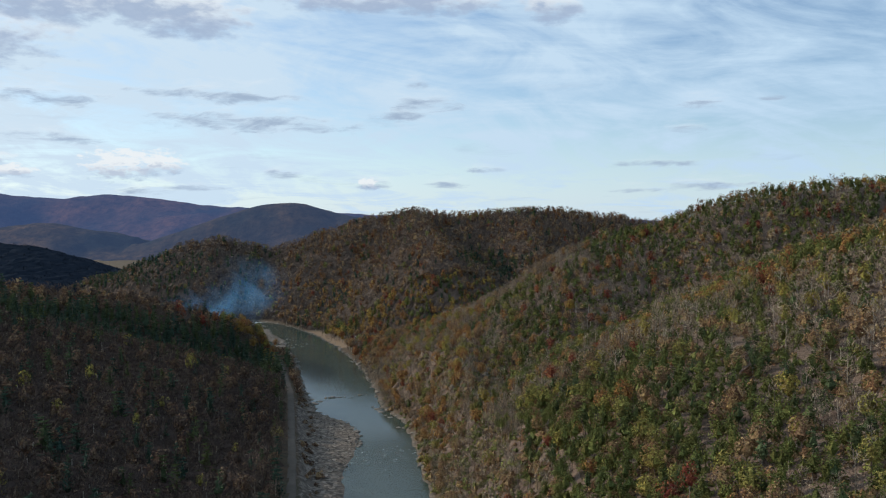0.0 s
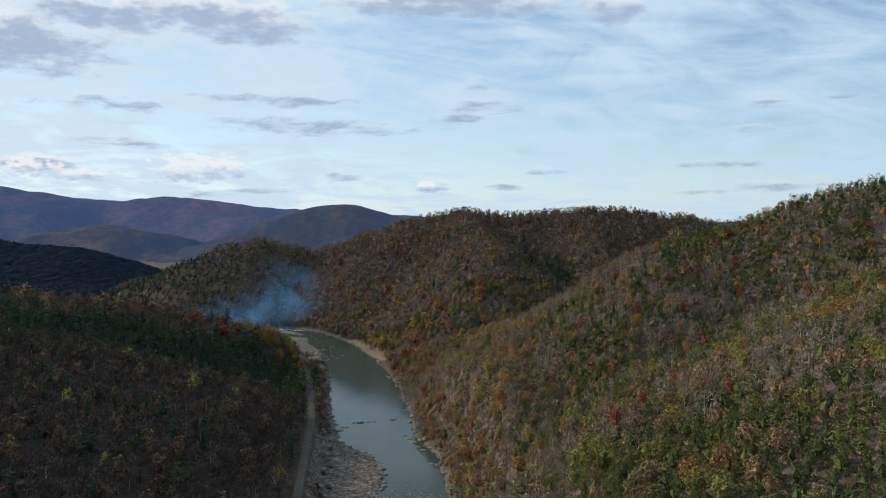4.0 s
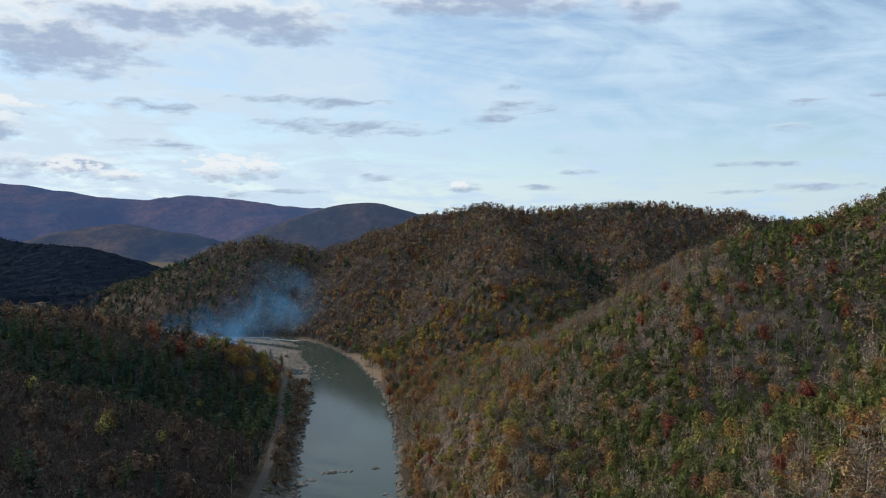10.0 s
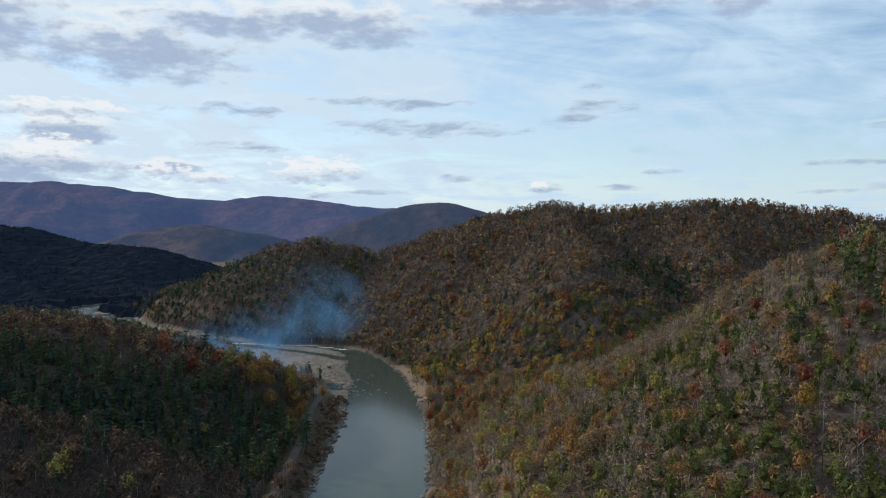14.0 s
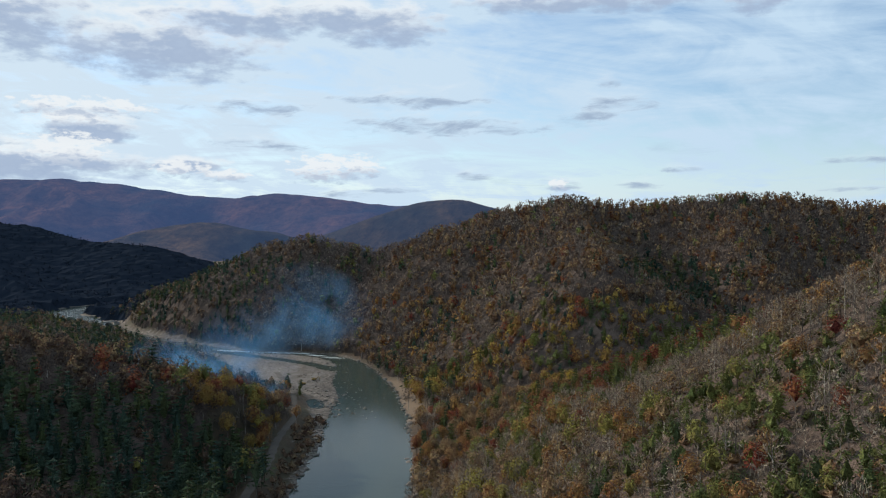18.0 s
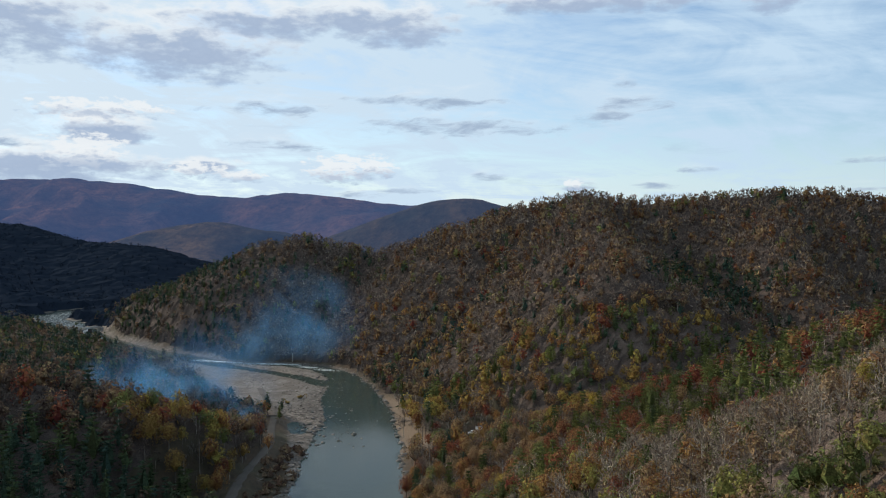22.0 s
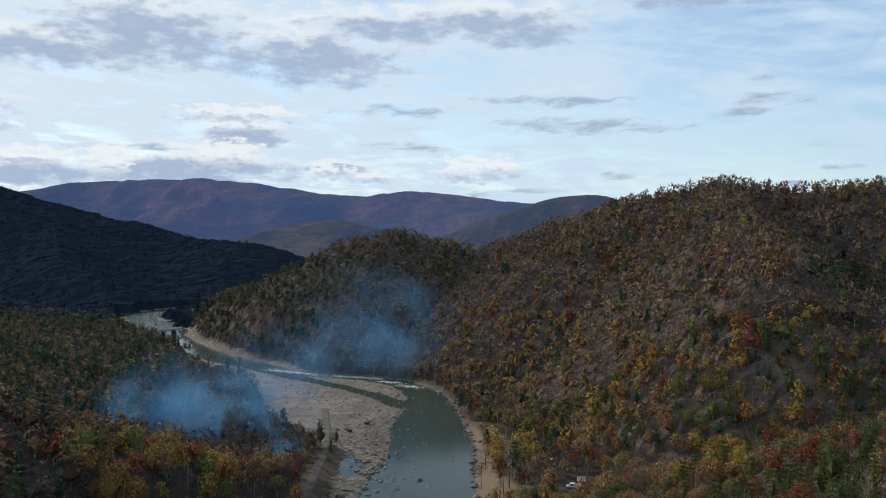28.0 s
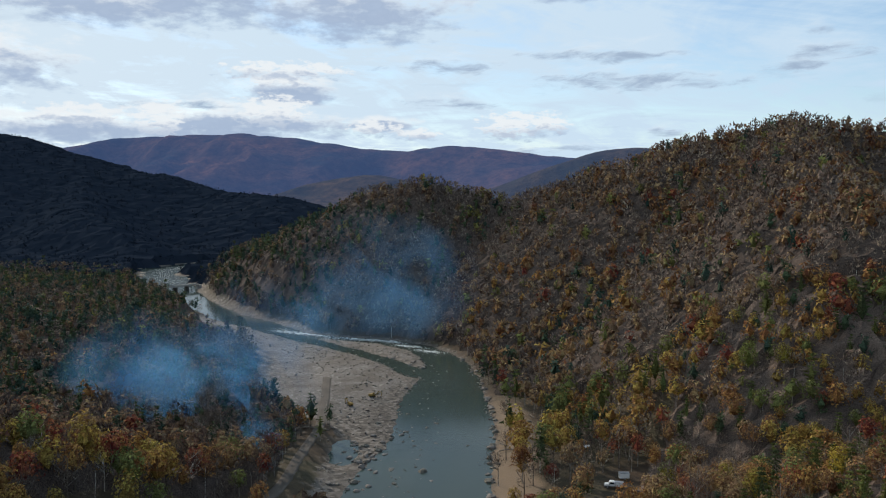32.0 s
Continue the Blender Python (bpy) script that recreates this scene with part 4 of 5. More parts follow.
M_COBBLE = foliage("cobble stones", [(0.0, (0.15, 0.132, 0.115)), (1.0, (0.15, 0.132, 0.115))], False, 0)
M_DARK_STONE = worn("dark wet stone", (0.07, 0.065, 0.06), 0.8)
excavator(-183, 823, 150, 0, "yellow crawler excavator at work on the gravel")
excavator(-182, 839, 20, 0, "yellow crawler excavator with its arm lowered")
pickup(-66, 778, 195)
trailer(-65, 786, 205)
rocks()
cobbles()
logs()
debris()
bridge()
smoke()
BALLAST = [(-604, 1105), (-640, 1140), (-676, 1190), (-694, 1240), (-690, 1300), (-650, 1370)]
ribbon("railway_bank", [(x, y, height(x, y) + 0.8) for x, y in BALLAST], 2.6, 0.5, "grey ballast bank along the foot of the ridge", M_ROAD)

# ---- trees ----
rng = np.random.default_rng(7)


def unit(n):
    v = rng.normal(size=(n, 3))
    return v / np.linalg.norm(v, axis=1)[:, None]


def flakes(centres, size, long=1.0, lean=None):
    """One triangle round each centre, turned at random; long: how much longer than broad, along lean where given."""
    n = len(centres)
    a = unit(n) if lean is None else lean + 0.35 * unit(n)
    a /= np.linalg.norm(a, axis=1)[:, None]
    b = np.cross(a, unit(n))
    b /= np.linalg.norm(b, axis=1)[:, None]
    s = (size * rng.uniform(0.65, 1.35, n))[:, None]
    tri = np.stack([centres - a * s * long * 0.5 - b * s * 0.5, centres - a * s * long * 0.5 + b * s * 0.5, centres + a * s * long * 0.6], 1)
    return tri.reshape(-1, 3)


def shell(centres, out, size, long=1.2, loose=0.55):
    """One triangle at each centre, lying roughly square to the way out."""
    n = len(centres)
    w = out + loose * unit(n)
    w /= np.linalg.norm(w, axis=1)[:, None]
    a = np.cross(w, unit(n))
    a /= np.linalg.norm(a, axis=1)[:, None]
    b = np.cross(w, a)
    s = (size * rng.uniform(0.6, 1.4, n))[:, None]
    return np.stack([centres - a * s * long * 0.5 - b * s * 0.5, centres - a * s * long * 0.5 + b * s * 0.5, centres + a * s * long * 0.6], 1).reshape(-1, 3)


def limb(p, q, r0, r1, sides=3):
    """The triangles of a tapered limb from p to q."""
    p, q = np.array(p, float), np.array(q, float)
    w = (q - p) / np.linalg.norm(q - p)
    u = np.cross(w, (0.3, 0.9, 0.1))
    u /= np.linalg.norm(u)
    v = np.cross(w, u)
    out = []
    for i in range(sides):
        a, b = 2 * math.pi * i / sides, 2 * math.pi * (i + 1) / sides
        ca, cb = u * math.cos(a) + v * math.sin(a), u * math.cos(b) + v * math.sin(b)
        out += [p + ca * r0, p + cb * r0, q + cb * r1, p + ca * r0, q + cb * r1, q + ca * r1]
    return out


def dome(n, h, wide, mid, tall, low=-0.35):
    """n places on an uneven round crown, and the ways out from it."""
    way = unit(n)
    way[:, 2] = np.where(way[:, 2] < low, -way[:, 2], way[:, 2])
    swell = np.ones(n)
    for _ in range(7):
        d = unit(1)[0]
        swell += rng.uniform(0.05, 0.2) * np.clip((way @ d - 0.55) / 0.45, -0.35, 1)
    r = swell * rng.uniform(0.72, 1.06, n)
    return way * r[:, None] * h * np.array((wide, wide, tall)) + np.array((0, 0, h * mid)), way


OCTA = [(0, 2, 4), (2, 1, 4), (1, 3, 4), (3, 0, 4), (2, 0, 5), (1, 2, 5), (3, 1, 5), (0, 3, 5)]


def core(h, wide, mid, tall):
    """The close inner mass of a crown, eight uneven faces."""
    v = np.array([(1, 0, 0), (-1, 0, 0), (0, 1, 0), (0, -1, 0), (0, 0, 1), (0, 0, -0.8)]) * rng.uniform(0.85, 1.15, (6, 1)) + rng.normal(size=(6, 3)) * 0.1
    return (v * h * np.array((wide, wide, tall)) + np.array((0, 0, h * mid)))[np.array(OCTA)].reshape(-1, 3)


def grade(detail, single, near, mid, far):
    return single if detail > 0.6 else near if detail > 0.3 else mid if detail > 0.1 else far


def bare_tree(h, detail):
    """Wood and twigs of a leafless tree, h metres high."""
    wood = limb((0, 0, -0.8), (0.15, 0.1, h * 0.45), 0.19, 0.13, 4) + limb((0.15, 0.1, h * 0.45), (0.3, -0.1, h * 0.85), 0.13, 0.04)
    ends = []
    for i in range(grade(detail, 9, 4, 2, 1)):
        z = h * rng.uniform(0.28, 0.7)
        a, r = rng.uniform(0, 6.28), h * rng.uniform(0.13, 0.25)
        e = (r * math.cos(a), r * math.sin(a), z + h * rng.uniform(0.12, 0.26))
        wood += limb((0.1, 0.05, z), e, 0.085, 0.035)
        ends.append(e)
        for _ in range(grade(detail, 3, 0, 0, 0)):
            t = rng.uniform(0.4, 1.0)
            s = np.array((0.1, 0.05, z)) * (1 - t) + np.array(e) * t
            q = s + np.array((rng.normal() * 0.07, rng.normal() * 0.07, rng.uniform(0.06, 0.16))) * h
            wood += limb(s, q, 0.05, 0.015)
            ends.append(tuple(q))
    wood, ends = np.array(wood), np.array(ends)
    if detail > 0.6:
        n = 330
        c = ends[rng.integers(0, len(ends), n)] * rng.uniform(0.85, 1.04, (n, 1)) + rng.normal(size=(n, 3)) * h * 0.045
        lean = c - np.array((0, 0, h * 0.35))
        lean /= np.linalg.norm(lean, axis=1)[:, None]
        lean += 0.5 * unit(n)
        return wood, flakes(c, 0.085, 12.0, lean)
    n, size, long = grade(detail, 0, 130, 66, 26), grade(detail, 0, 0.2, 0.40, 0.8), grade(detail, 0, 6.0, 3.2, 2.3)
    c, way = dome(n, h, 0.26, 0.52, 0.44, -0.75)
    way[:, 2] += 0.4
    way += 0.7 * unit(n)
    tri = flakes(c, size, long, way / np.linalg.norm(way, axis=1)[:, None])
    return wood, tri


def leafy_tree(h, detail, broad=0.29, thin=1.0):
    """Wood and leaves of a broad-leaved tree."""
    wood = limb((0, 0, -0.8), (0.2, 0.1, h * 0.5), 0.2, 0.14, 4) + limb((0.2, 0.1, h * 0.5), (0.1, 0.2, h * 0.85), 0.14, 0.04)
    for i in range(6):
        a, r = rng.uniform(0, 6.28), h * broad * rng.uniform(0.4, 0.9)
        wood += limb((0.15, 0.1, h * rng.uniform(0.3, 0.55)), (r * math.cos(a), r * math.sin(a), h * rng.uniform(0.55, 0.85)), 0.08, 0.02)
    n, size = int(grade(detail, 1100, 230, 80, 26) * thin), grade(detail, 0.29, 0.55, 0.85, 1.4)
    c, way = dome(n, h, broad, 0.54, 0.43, -0.35 if detail > 0.3 else -0.75)
    tri = shell(c, way, size, 1.15, 0.6)
    return np.array(wood), np.concatenate([tri, core(h, broad * 0.5, 0.54, 0.24)])


def pine_tree(h, detail, broad=0.25, low=0.18):
    """Wood and needle sprays of a pine or hemlock."""
    wood = limb((0, 0, -0.8), (0, 0, h * 0.96), 0.2, 0.02, 4)
    n = grade(detail, 700, 190, 75, 28)
    t = rng.uniform(0, 1, n) ** 0.8
    tier = np.floor(t * 9) / 9 + rng.uniform(0, 0.05, n)
    reach = h * broad * (1 - tier * 0.88) * rng.uniform(0.25, 1.05, n) * (0.75 + 0.5 * lattice(np.floor(t * 9), 0 * t, h))
    a = rng.uniform(0, 6.28, n)
    c = np.stack([reach * np.cos(a), reach * np.sin(a), h * (low + (0.98 - low) * tier) - reach * 0.12], 1)
    lean = np.stack([np.cos(a), np.sin(a), 0 * a + 0.12], 1)
    tri = flakes(c, grade(detail, 0.27, 0.46, 0.68, 1.05), 2.2, lean)
    return np.array(wood), np.concatenate([tri, core(h, broad * 0.38, 0.42, 0.33)])


def scrub_pine(h, detail):
    """A round-topped pine of dry slopes."""
    wood = limb((0, 0, -0.8), (0.1, 0.1, h * 0.9), 0.17, 0.03, 4)
    blobs = []
    for i in range(9):
        a, t = rng.uniform(0, 6.28), (i + 0.5) / 9
        r = h * 0.22 * rng.uniform(0.5, 1.0) * (1 - 0.75 * t)
        blobs.append((r * math.cos(a), r * math.sin(a), h * (0.3 + 0.63 * t)))
    blobs = np.array(blobs)
    n, size = grade(detail, 1000, 190, 80, 26), grade(detail, 0.2, 0.39, 0.52, 0.95)
    way = unit(n)
    c = blobs[rng.integers(0, 9, n)] + way * h * (0.15, 0.15, 0.09) * rng.uniform(0.45, 1.12, (n, 1))
    way[:, 2] += 0.7
    tri = shell(c, way, size, 2.0, 0.9)
    return np.array(wood), np.concatenate([tri, core(h, 0.13, 0.55, 0.27)])


def shrub(h, detail):
    """A low bush of the forest floor."""
    n = 22
    way = unit(n)
    way[:, 2] = np.abs(way[:, 2])
    c = way * h * (0.75, 0.75, 0.8) * rng.uniform(0.5, 1.1, (n, 1))
    return np.array(limb((0, 0, -0.3), (0, 0, h * 0.5), 0.05, 0.02)), np.concatenate([shell(c, way, 0.5, 1.4, 0.9), core(h, 0.55, 0.25, 0.5)])


MAKERS = {"bare": bare_tree, "leafy": leafy_tree, "pine": pine_tree, "scrub": scrub_pine, "shrub": shrub}
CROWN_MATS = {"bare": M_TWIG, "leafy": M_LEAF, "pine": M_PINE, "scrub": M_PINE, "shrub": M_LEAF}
HEIGHT = {"bare": 13.0, "leafy": 12.0, "pine": 14.0, "scrub": 10.5, "shrub": 2.2}
DETAILS = {"near": 0.32, "mid": 0.16, "far": 0.0}
MODELS = {(k, d): [MAKERS[k](HEIGHT[k], DETAILS[d]) for _ in range(5)] for k in MAKERS for d in DETAILS}
for k in MAKERS:              # farther trees keep less wood
    MODELS[(k, "mid")] = [(wood[:24], crown) for wood, crown in MODELS[(k, "mid")]]
    MODELS[(k, "far")] = [(wood[:12], crown) for wood, crown in MODELS[(k, "far")]]

PATH_LINE = [(0, 0, 0), (12, 110, 0), (24, 230, 0), (25, 300, 0), (12, 420, 0), (-8, 540, 0)]


def plant():
    """Where the trees stand: x, y, z, kind, tone, scale and nearness."""
    spots = []
    for step, x0, x1, y0, y1 in ((5.2, -760, 420, 640, 1140), (5.2, -760, -40, 95, 640), (4.0, -40, 420, 95, 640)):
        gx, gy = np.meshgrid(np.arange(x0, x1, step), np.arange(y0, y1, step))
        spots.append(np.stack([gx, gy], -1).reshape(-1, 2) + rng.uniform(-0.48, 0.48, (gx.size, 2)) * step)
    x, y = np.concatenate(spots).T
    keep = (x < 0.56 * y + 25) & ((x > -0.6 * y - 25) | ((y > 560) & (x > -1.35 * (y - 520) - 20)))
    keep &= ~((y < 560) & (x < -330)) & ~((x < -420) & (y < 760))
    x, y = x[keep], y[keep]
    gravel, edge = bare_ground(x, y)
    d, _ = along(x, y, ROAD)
    thin = rng.uniform(0, 1, len(x))
    right_flat = (x > -165) & (x < -45) & (y > 730) & (y < 875)
    keep = (gravel < 0.25) & (edge > 1.6) & (d > 3.3) & ~(right_flat & (thin < 0.8 * np.clip((22 - edge) / 8, 0, 1)))
    keep &= (np.hypot(x + 66, y - 783) > 9) & ~((np.abs(x + 62) < 7) & (y > 742) & (y < 785))
    keep &= ~((x > left_limit(y) - 3.5) & (x < left_limit(y)) & (y < 720))
    x, y = x[keep], y[keep]
    z = land(x, y)
    near, _ = along(x, y, PATH_LINE)
    near = np.hypot(near, 60) - 170 * ((y > 640) & (y < 880) & (x > -170) & (x < 40))
    # slopes turned away from the valley bear fewer trees
    gx, gy = (land(x + 6, y) - land(x - 6, y)) / 12, (land(x, y + 6) - land(x, y - 6)) / 12
    vx, vy, vz = 0 - x, np.clip(y - 120, 0, 560) * 0.9 - y, 95 - z
    facing = (-gx * vx - gy * vy + vz) / np.sqrt(vx * vx + vy * vy + vz * vz)
    keep = (facing > -0.22) | (rng.uniform(0, 1, len(x)) < 0.4)
    x, y, z, near = x[keep], y[keep], z[keep], near[keep]
    # trees behind a crest, as seen from the air over the river, need less detail
    seen = np.zeros(len(x), bool)
    cx, cy = np.arange(-800, 440, 10.0), np.arange(-20, 1180, 10.0)
    lie = land(*np.meshgrid(cx, cy)) + 5.0
    for ex, ey, ez in ((0, 0, 110), (12, 110, 107), (22, 220, 106), (22, 330, 104), (12, 420, 101), (5, 480, 97), (-8, 540, 89)):
        hidden = np.zeros(len(x), bool)
        for f in np.linspace(0.03, 0.97, 60):
            px, py, pz = ex + (x - ex) * f, ey + (y - ey) * f, ez + (z + 9 - ez) * f
            hidden |= lie[np.clip(((py + 20) / 10).round().astype(int), 0, len(cy) - 1), np.clip(((px + 800) / 10).round().astype(int), 0, len(cx) - 1)] > pz
        seen |= ~hidden & (y > ey + 40)
    near = np.where(seen, near, near + 900)
    u, tone = rng.uniform(0, 1, len(x)), rng.uniform(0, 1, len(x))
    patch, patch2 = fractal(x, y, 60, 3, 61), fractal(x, y, 45, 3, 71)
    # each hillside has its own mixture
    right = (x > -50) & (y < 640)
    central = y > 860
    flat = (x > -170) & (y >= 640) & (y <= 860)
    left_near = (x < -60) & (y < 545)
    left_far = (x < -100) & (y >= 545) & (y < 740)
    terrace = (x < -170) & (y >= 740) & ~(central & (x > -300))
    bare_brow = right & (np.abs(y - 12 - np.interp(x, *np.array(RIGHT_FAR, float).T[:2])) < 34 + 8 * patch) & (x < 84) & (x > 14 + 20 * patch)
    face = right & (y > 345) & (y < 545) & (x > 26)
    toe = right & (y >= 345) & (x <= 26)
    hill_pines = np.interp(x, *np.array(LEFT_FAR, float).T[:2]) - 34 + 14 * patch2
    behind = (x > np.interp(y, [590, 640, 700, 790], [-30, -28, -16, 0])) & (y >= 590) & (y < 790) & ~bare_brow
    # added dark pines in the central gully, for its green tint and its shade
    p_ever = np.select([bare_brow, behind, face, toe, right, left_far, terrace, left_near, flat, central],
                       [0.05, 0.60 + 0.5 * patch, 0.60 + 0.4 * patch, 0.26 + 0.5 * patch - 0.2 * (y > 500), np.where(x > 26, 0.54 + 0.6 * patch, 0.12), 0.04 + 0.84 * (y < hill_pines) * (patch > -0.5), 0.42 + 0.5 * patch, 0.08 + 0.1 * patch, 0.16 + 0.5 * patch + 0.2 * (x > -25), 0.09 + 0.4 * patch + 0.4 * ((x > 8) & (x < 85) & (y > 915) & (y < 1075))], 0.2)
    p_leaf = np.select([bare_brow, behind, face, toe, right, left_far, terrace, left_near, flat, central],
                       [0.14, 0.26, 0.15 + 0.1 * patch2, 0.36 + 0.2 * patch2, 0.26 + 0.2 * patch2, 0.2 + 0.2 * patch2 + 0.25 * (y > hill_pines) + 0.15 * (y > 655), 0.26, 0.14 + 0.15 * patch2, 0.58, np.where(x < -200, 0.22, 0.46 + 0.25 * patch2 - 0.12 * np.clip((z - 40) / 80, 0, 1))], 0.3)
    crest_line = central & (z > 68)
    p_ever = np.where(crest_line, 0.03, p_ever)
    ever, leaf = u < p_ever, (u >= p_ever) & (u < p_ever + p_leaf)
    kind = np.where(ever, np.where((right & ~behind) | ((flat | behind) & (tone < 0.4)) | ((central | terrace) & (tone < 0.8)), "scrub", "pine"), np.where(leaf, "leafy", "bare"))
    # tones: leaves run from brown through orange and yellow to green and red
    # left hills: leaf and twig tones lowered to paint their shade
    leaf_tone = np.select([right, flat, central, left_near | left_far, terrace],
                          [np.where(face, np.where(tone < 0.2, 0.93 + 0.3 * tone, np.where(tone < 0.5, 0.36 + 0.1 * tone, np.where(tone < 0.58, 0.54, np.where(tone < 0.8, 0.18 + 0.15 * tone, 0.72)))),
                                    np.where(tone < 0.04, 0.95, np.where(tone < 0.35, 0.66 + 0.2 * tone, np.where(patch2 > 0.1, 0.34 + 0.1 * tone, 0.14 + 0.2 * tone)))),
                           np.where(tone < 0.07, 0.94, np.where(tone < 0.25, 0.78, np.where(patch2 > 0.0, 0.30 + 0.33 * tone, 0.16 + 0.3 * tone))),
                           np.where(tone < 0.03, 0.94, np.where(tone < 0.1, 0.76, np.where(z < 40, 0.08 + 0.42 * tone, np.where(tone < 0.35, 0.90, 0.04 + 0.26 * tone)))),
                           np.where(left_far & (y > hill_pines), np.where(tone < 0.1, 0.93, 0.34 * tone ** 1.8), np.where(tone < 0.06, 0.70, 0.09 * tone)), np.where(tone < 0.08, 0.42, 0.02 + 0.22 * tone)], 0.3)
    leaf_tone = np.where(central & (x < -200), np.where(tone < 0.15, 0.72, 0.02 + 0.2 * tone), leaf_tone)
    leaf_tone = np.where(bare_brow, 0.2 + 0.25 * tone, np.where(behind, np.where(tone < 0.5, 0.92 + 0.06 * tone, np.where(tone < 0.8, 0.22 + 0.25 * tone, 0.74)), leaf_tone))
    pine_tone = np.where(behind, 0.38 + 0.5 * tone, np.where(right, 0.40 + 0.38 * tone + 0.1 * patch2, np.where(flat, 0.22 + 0.45 * tone, np.where(left_far, 0.16 + 0.30 * tone, 0.06 + 0.40 * tone))))
    # central twigs: paler in place of haze, darker high up to paint shade
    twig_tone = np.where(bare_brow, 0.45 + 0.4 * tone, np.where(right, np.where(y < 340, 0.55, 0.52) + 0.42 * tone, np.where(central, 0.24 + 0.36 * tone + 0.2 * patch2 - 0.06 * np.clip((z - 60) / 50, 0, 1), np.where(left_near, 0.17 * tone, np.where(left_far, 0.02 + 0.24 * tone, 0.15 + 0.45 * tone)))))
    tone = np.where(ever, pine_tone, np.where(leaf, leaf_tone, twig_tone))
    scale = np.where(crest_line, rng.uniform(0.85, 1.1, len(x)), rng.uniform(0.68, 1.22, len(x))) * np.where(right, 0.72, np.where(flat, 0.92, 0.94)) * np.where(terrace, 0.85, 1.0) * np.where(ever & (central | left_far), 1.15, np.where(leaf & left_far & (y > hill_pines), 1.1, 1.0)) * np.where(central & (z > 70), 1.08, 1.0)
    return x, y, z, kind, np.clip(tone, 0, 1), scale, near


def joined(name, kind, detail, x, y, z, tone, scale, label):
    """Many trees in one object, for woods that nobody could count."""
    for part_id in (0, 1):
        verts, tones = [], []
        pick = rng.integers(0, 5, len(x))
        for v in range(5):
            k = np.nonzero(pick == v)[0]
            if not len(k):
                continue
            base = MODELS[(kind, detail)][v][part_id]
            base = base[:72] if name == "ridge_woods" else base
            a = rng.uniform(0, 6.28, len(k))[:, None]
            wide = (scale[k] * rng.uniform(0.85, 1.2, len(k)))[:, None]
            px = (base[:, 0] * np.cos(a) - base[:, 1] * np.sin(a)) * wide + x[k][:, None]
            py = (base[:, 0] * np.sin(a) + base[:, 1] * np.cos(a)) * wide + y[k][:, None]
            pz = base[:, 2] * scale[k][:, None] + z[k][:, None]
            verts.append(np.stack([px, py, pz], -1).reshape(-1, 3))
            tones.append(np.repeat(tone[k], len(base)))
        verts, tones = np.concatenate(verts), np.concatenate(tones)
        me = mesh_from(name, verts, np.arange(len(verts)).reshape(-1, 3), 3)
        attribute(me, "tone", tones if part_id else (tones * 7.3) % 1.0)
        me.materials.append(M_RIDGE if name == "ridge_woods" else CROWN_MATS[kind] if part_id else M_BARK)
        if part_id == 0:
            top = tagged(new(name, me), label, "woods", kind="stuff")
        else:
            crown = new("crowns", me)
            crown.parent = top


SINGLE = {}


def single_model(kind, i, tone):
    """The parts of one tree that stands by itself: trunk, branches and crown, shared by all copies of about one tone."""
    if (kind, i) not in SINGLE:
        SINGLE[(kind, i)] = MAKERS[kind](HEIGHT[kind], 1.0)
    step = round(tone * 12)
    if (kind, i, step) not in SINGLE:
        wood, crown = SINGLE[(kind, i)]
        parts = []
        for pn, tri, mat in (("trunk", wood[:42], M_BARK_ONE), ("branchwork", wood[42:], M_BARK_ONE), ("crown", crown, CROWN_MATS[kind])):
            if len(tri):
                me = mesh_from(pn, tri, np.arange(len(tri)).reshape(-1, 3), 3)
                attribute(me, "tone", np.full(len(tri), step / 12))
                me.materials.append(mat)
                parts.append((pn, me))
        SINGLE[(kind, i, step)] = parts
    return SINGLE[(kind, i, step)]


TREE_WORDS = {"bare": ("bare_tree", "leafless grey-brown tree on the wooded slope", "tree", "bare trees"),
              "leafy": ("autumn_tree", "broad-leaved tree with brown and orange autumn leaves", "tree", "autumn trees"),
              "pine": ("conifer", "dark green conifer with layered drooping branches", "conifer", "conifers"),
              "scrub": ("pine_tree", "green pine with an open crown on the slope", "pine", "pines of the slope")}


def single_tree(kind, x, y, z, scale, i=0, label="", turn=0.0, crown_material=None, tone=0.3):
    name, words, category, group = TREE_WORDS[kind]
    root = tagged(new(name), label or words, category, group)
    root.matrix_basis = Matrix.LocRotScale((x, y, z), Euler((0, 0, turn)), (scale, scale, scale))
    for pn, me in single_model(kind, i, tone):
        ob = new(pn, me)
        ob.parent = root
        if crown_material and pn == "crown":
            ob.data = me.copy()
            ob.data.materials[0] = crown_material
    return root


def tone_words(kind, tone):
    """What sets a tree of that kind and tone apart."""
    if kind == "leafy":
        shades = ((0.12, "dull brown"), (0.34, "tan-brown"), (0.47, "orange-brown"), (0.6, "ochre"), (0.68, "yellow"), (0.9, "olive-green"), (1.1, "dark red"))
        return "broad-leaved tree in %s autumn leaf on the slope" % next(w for t, w in shades if tone < t)
    return ""


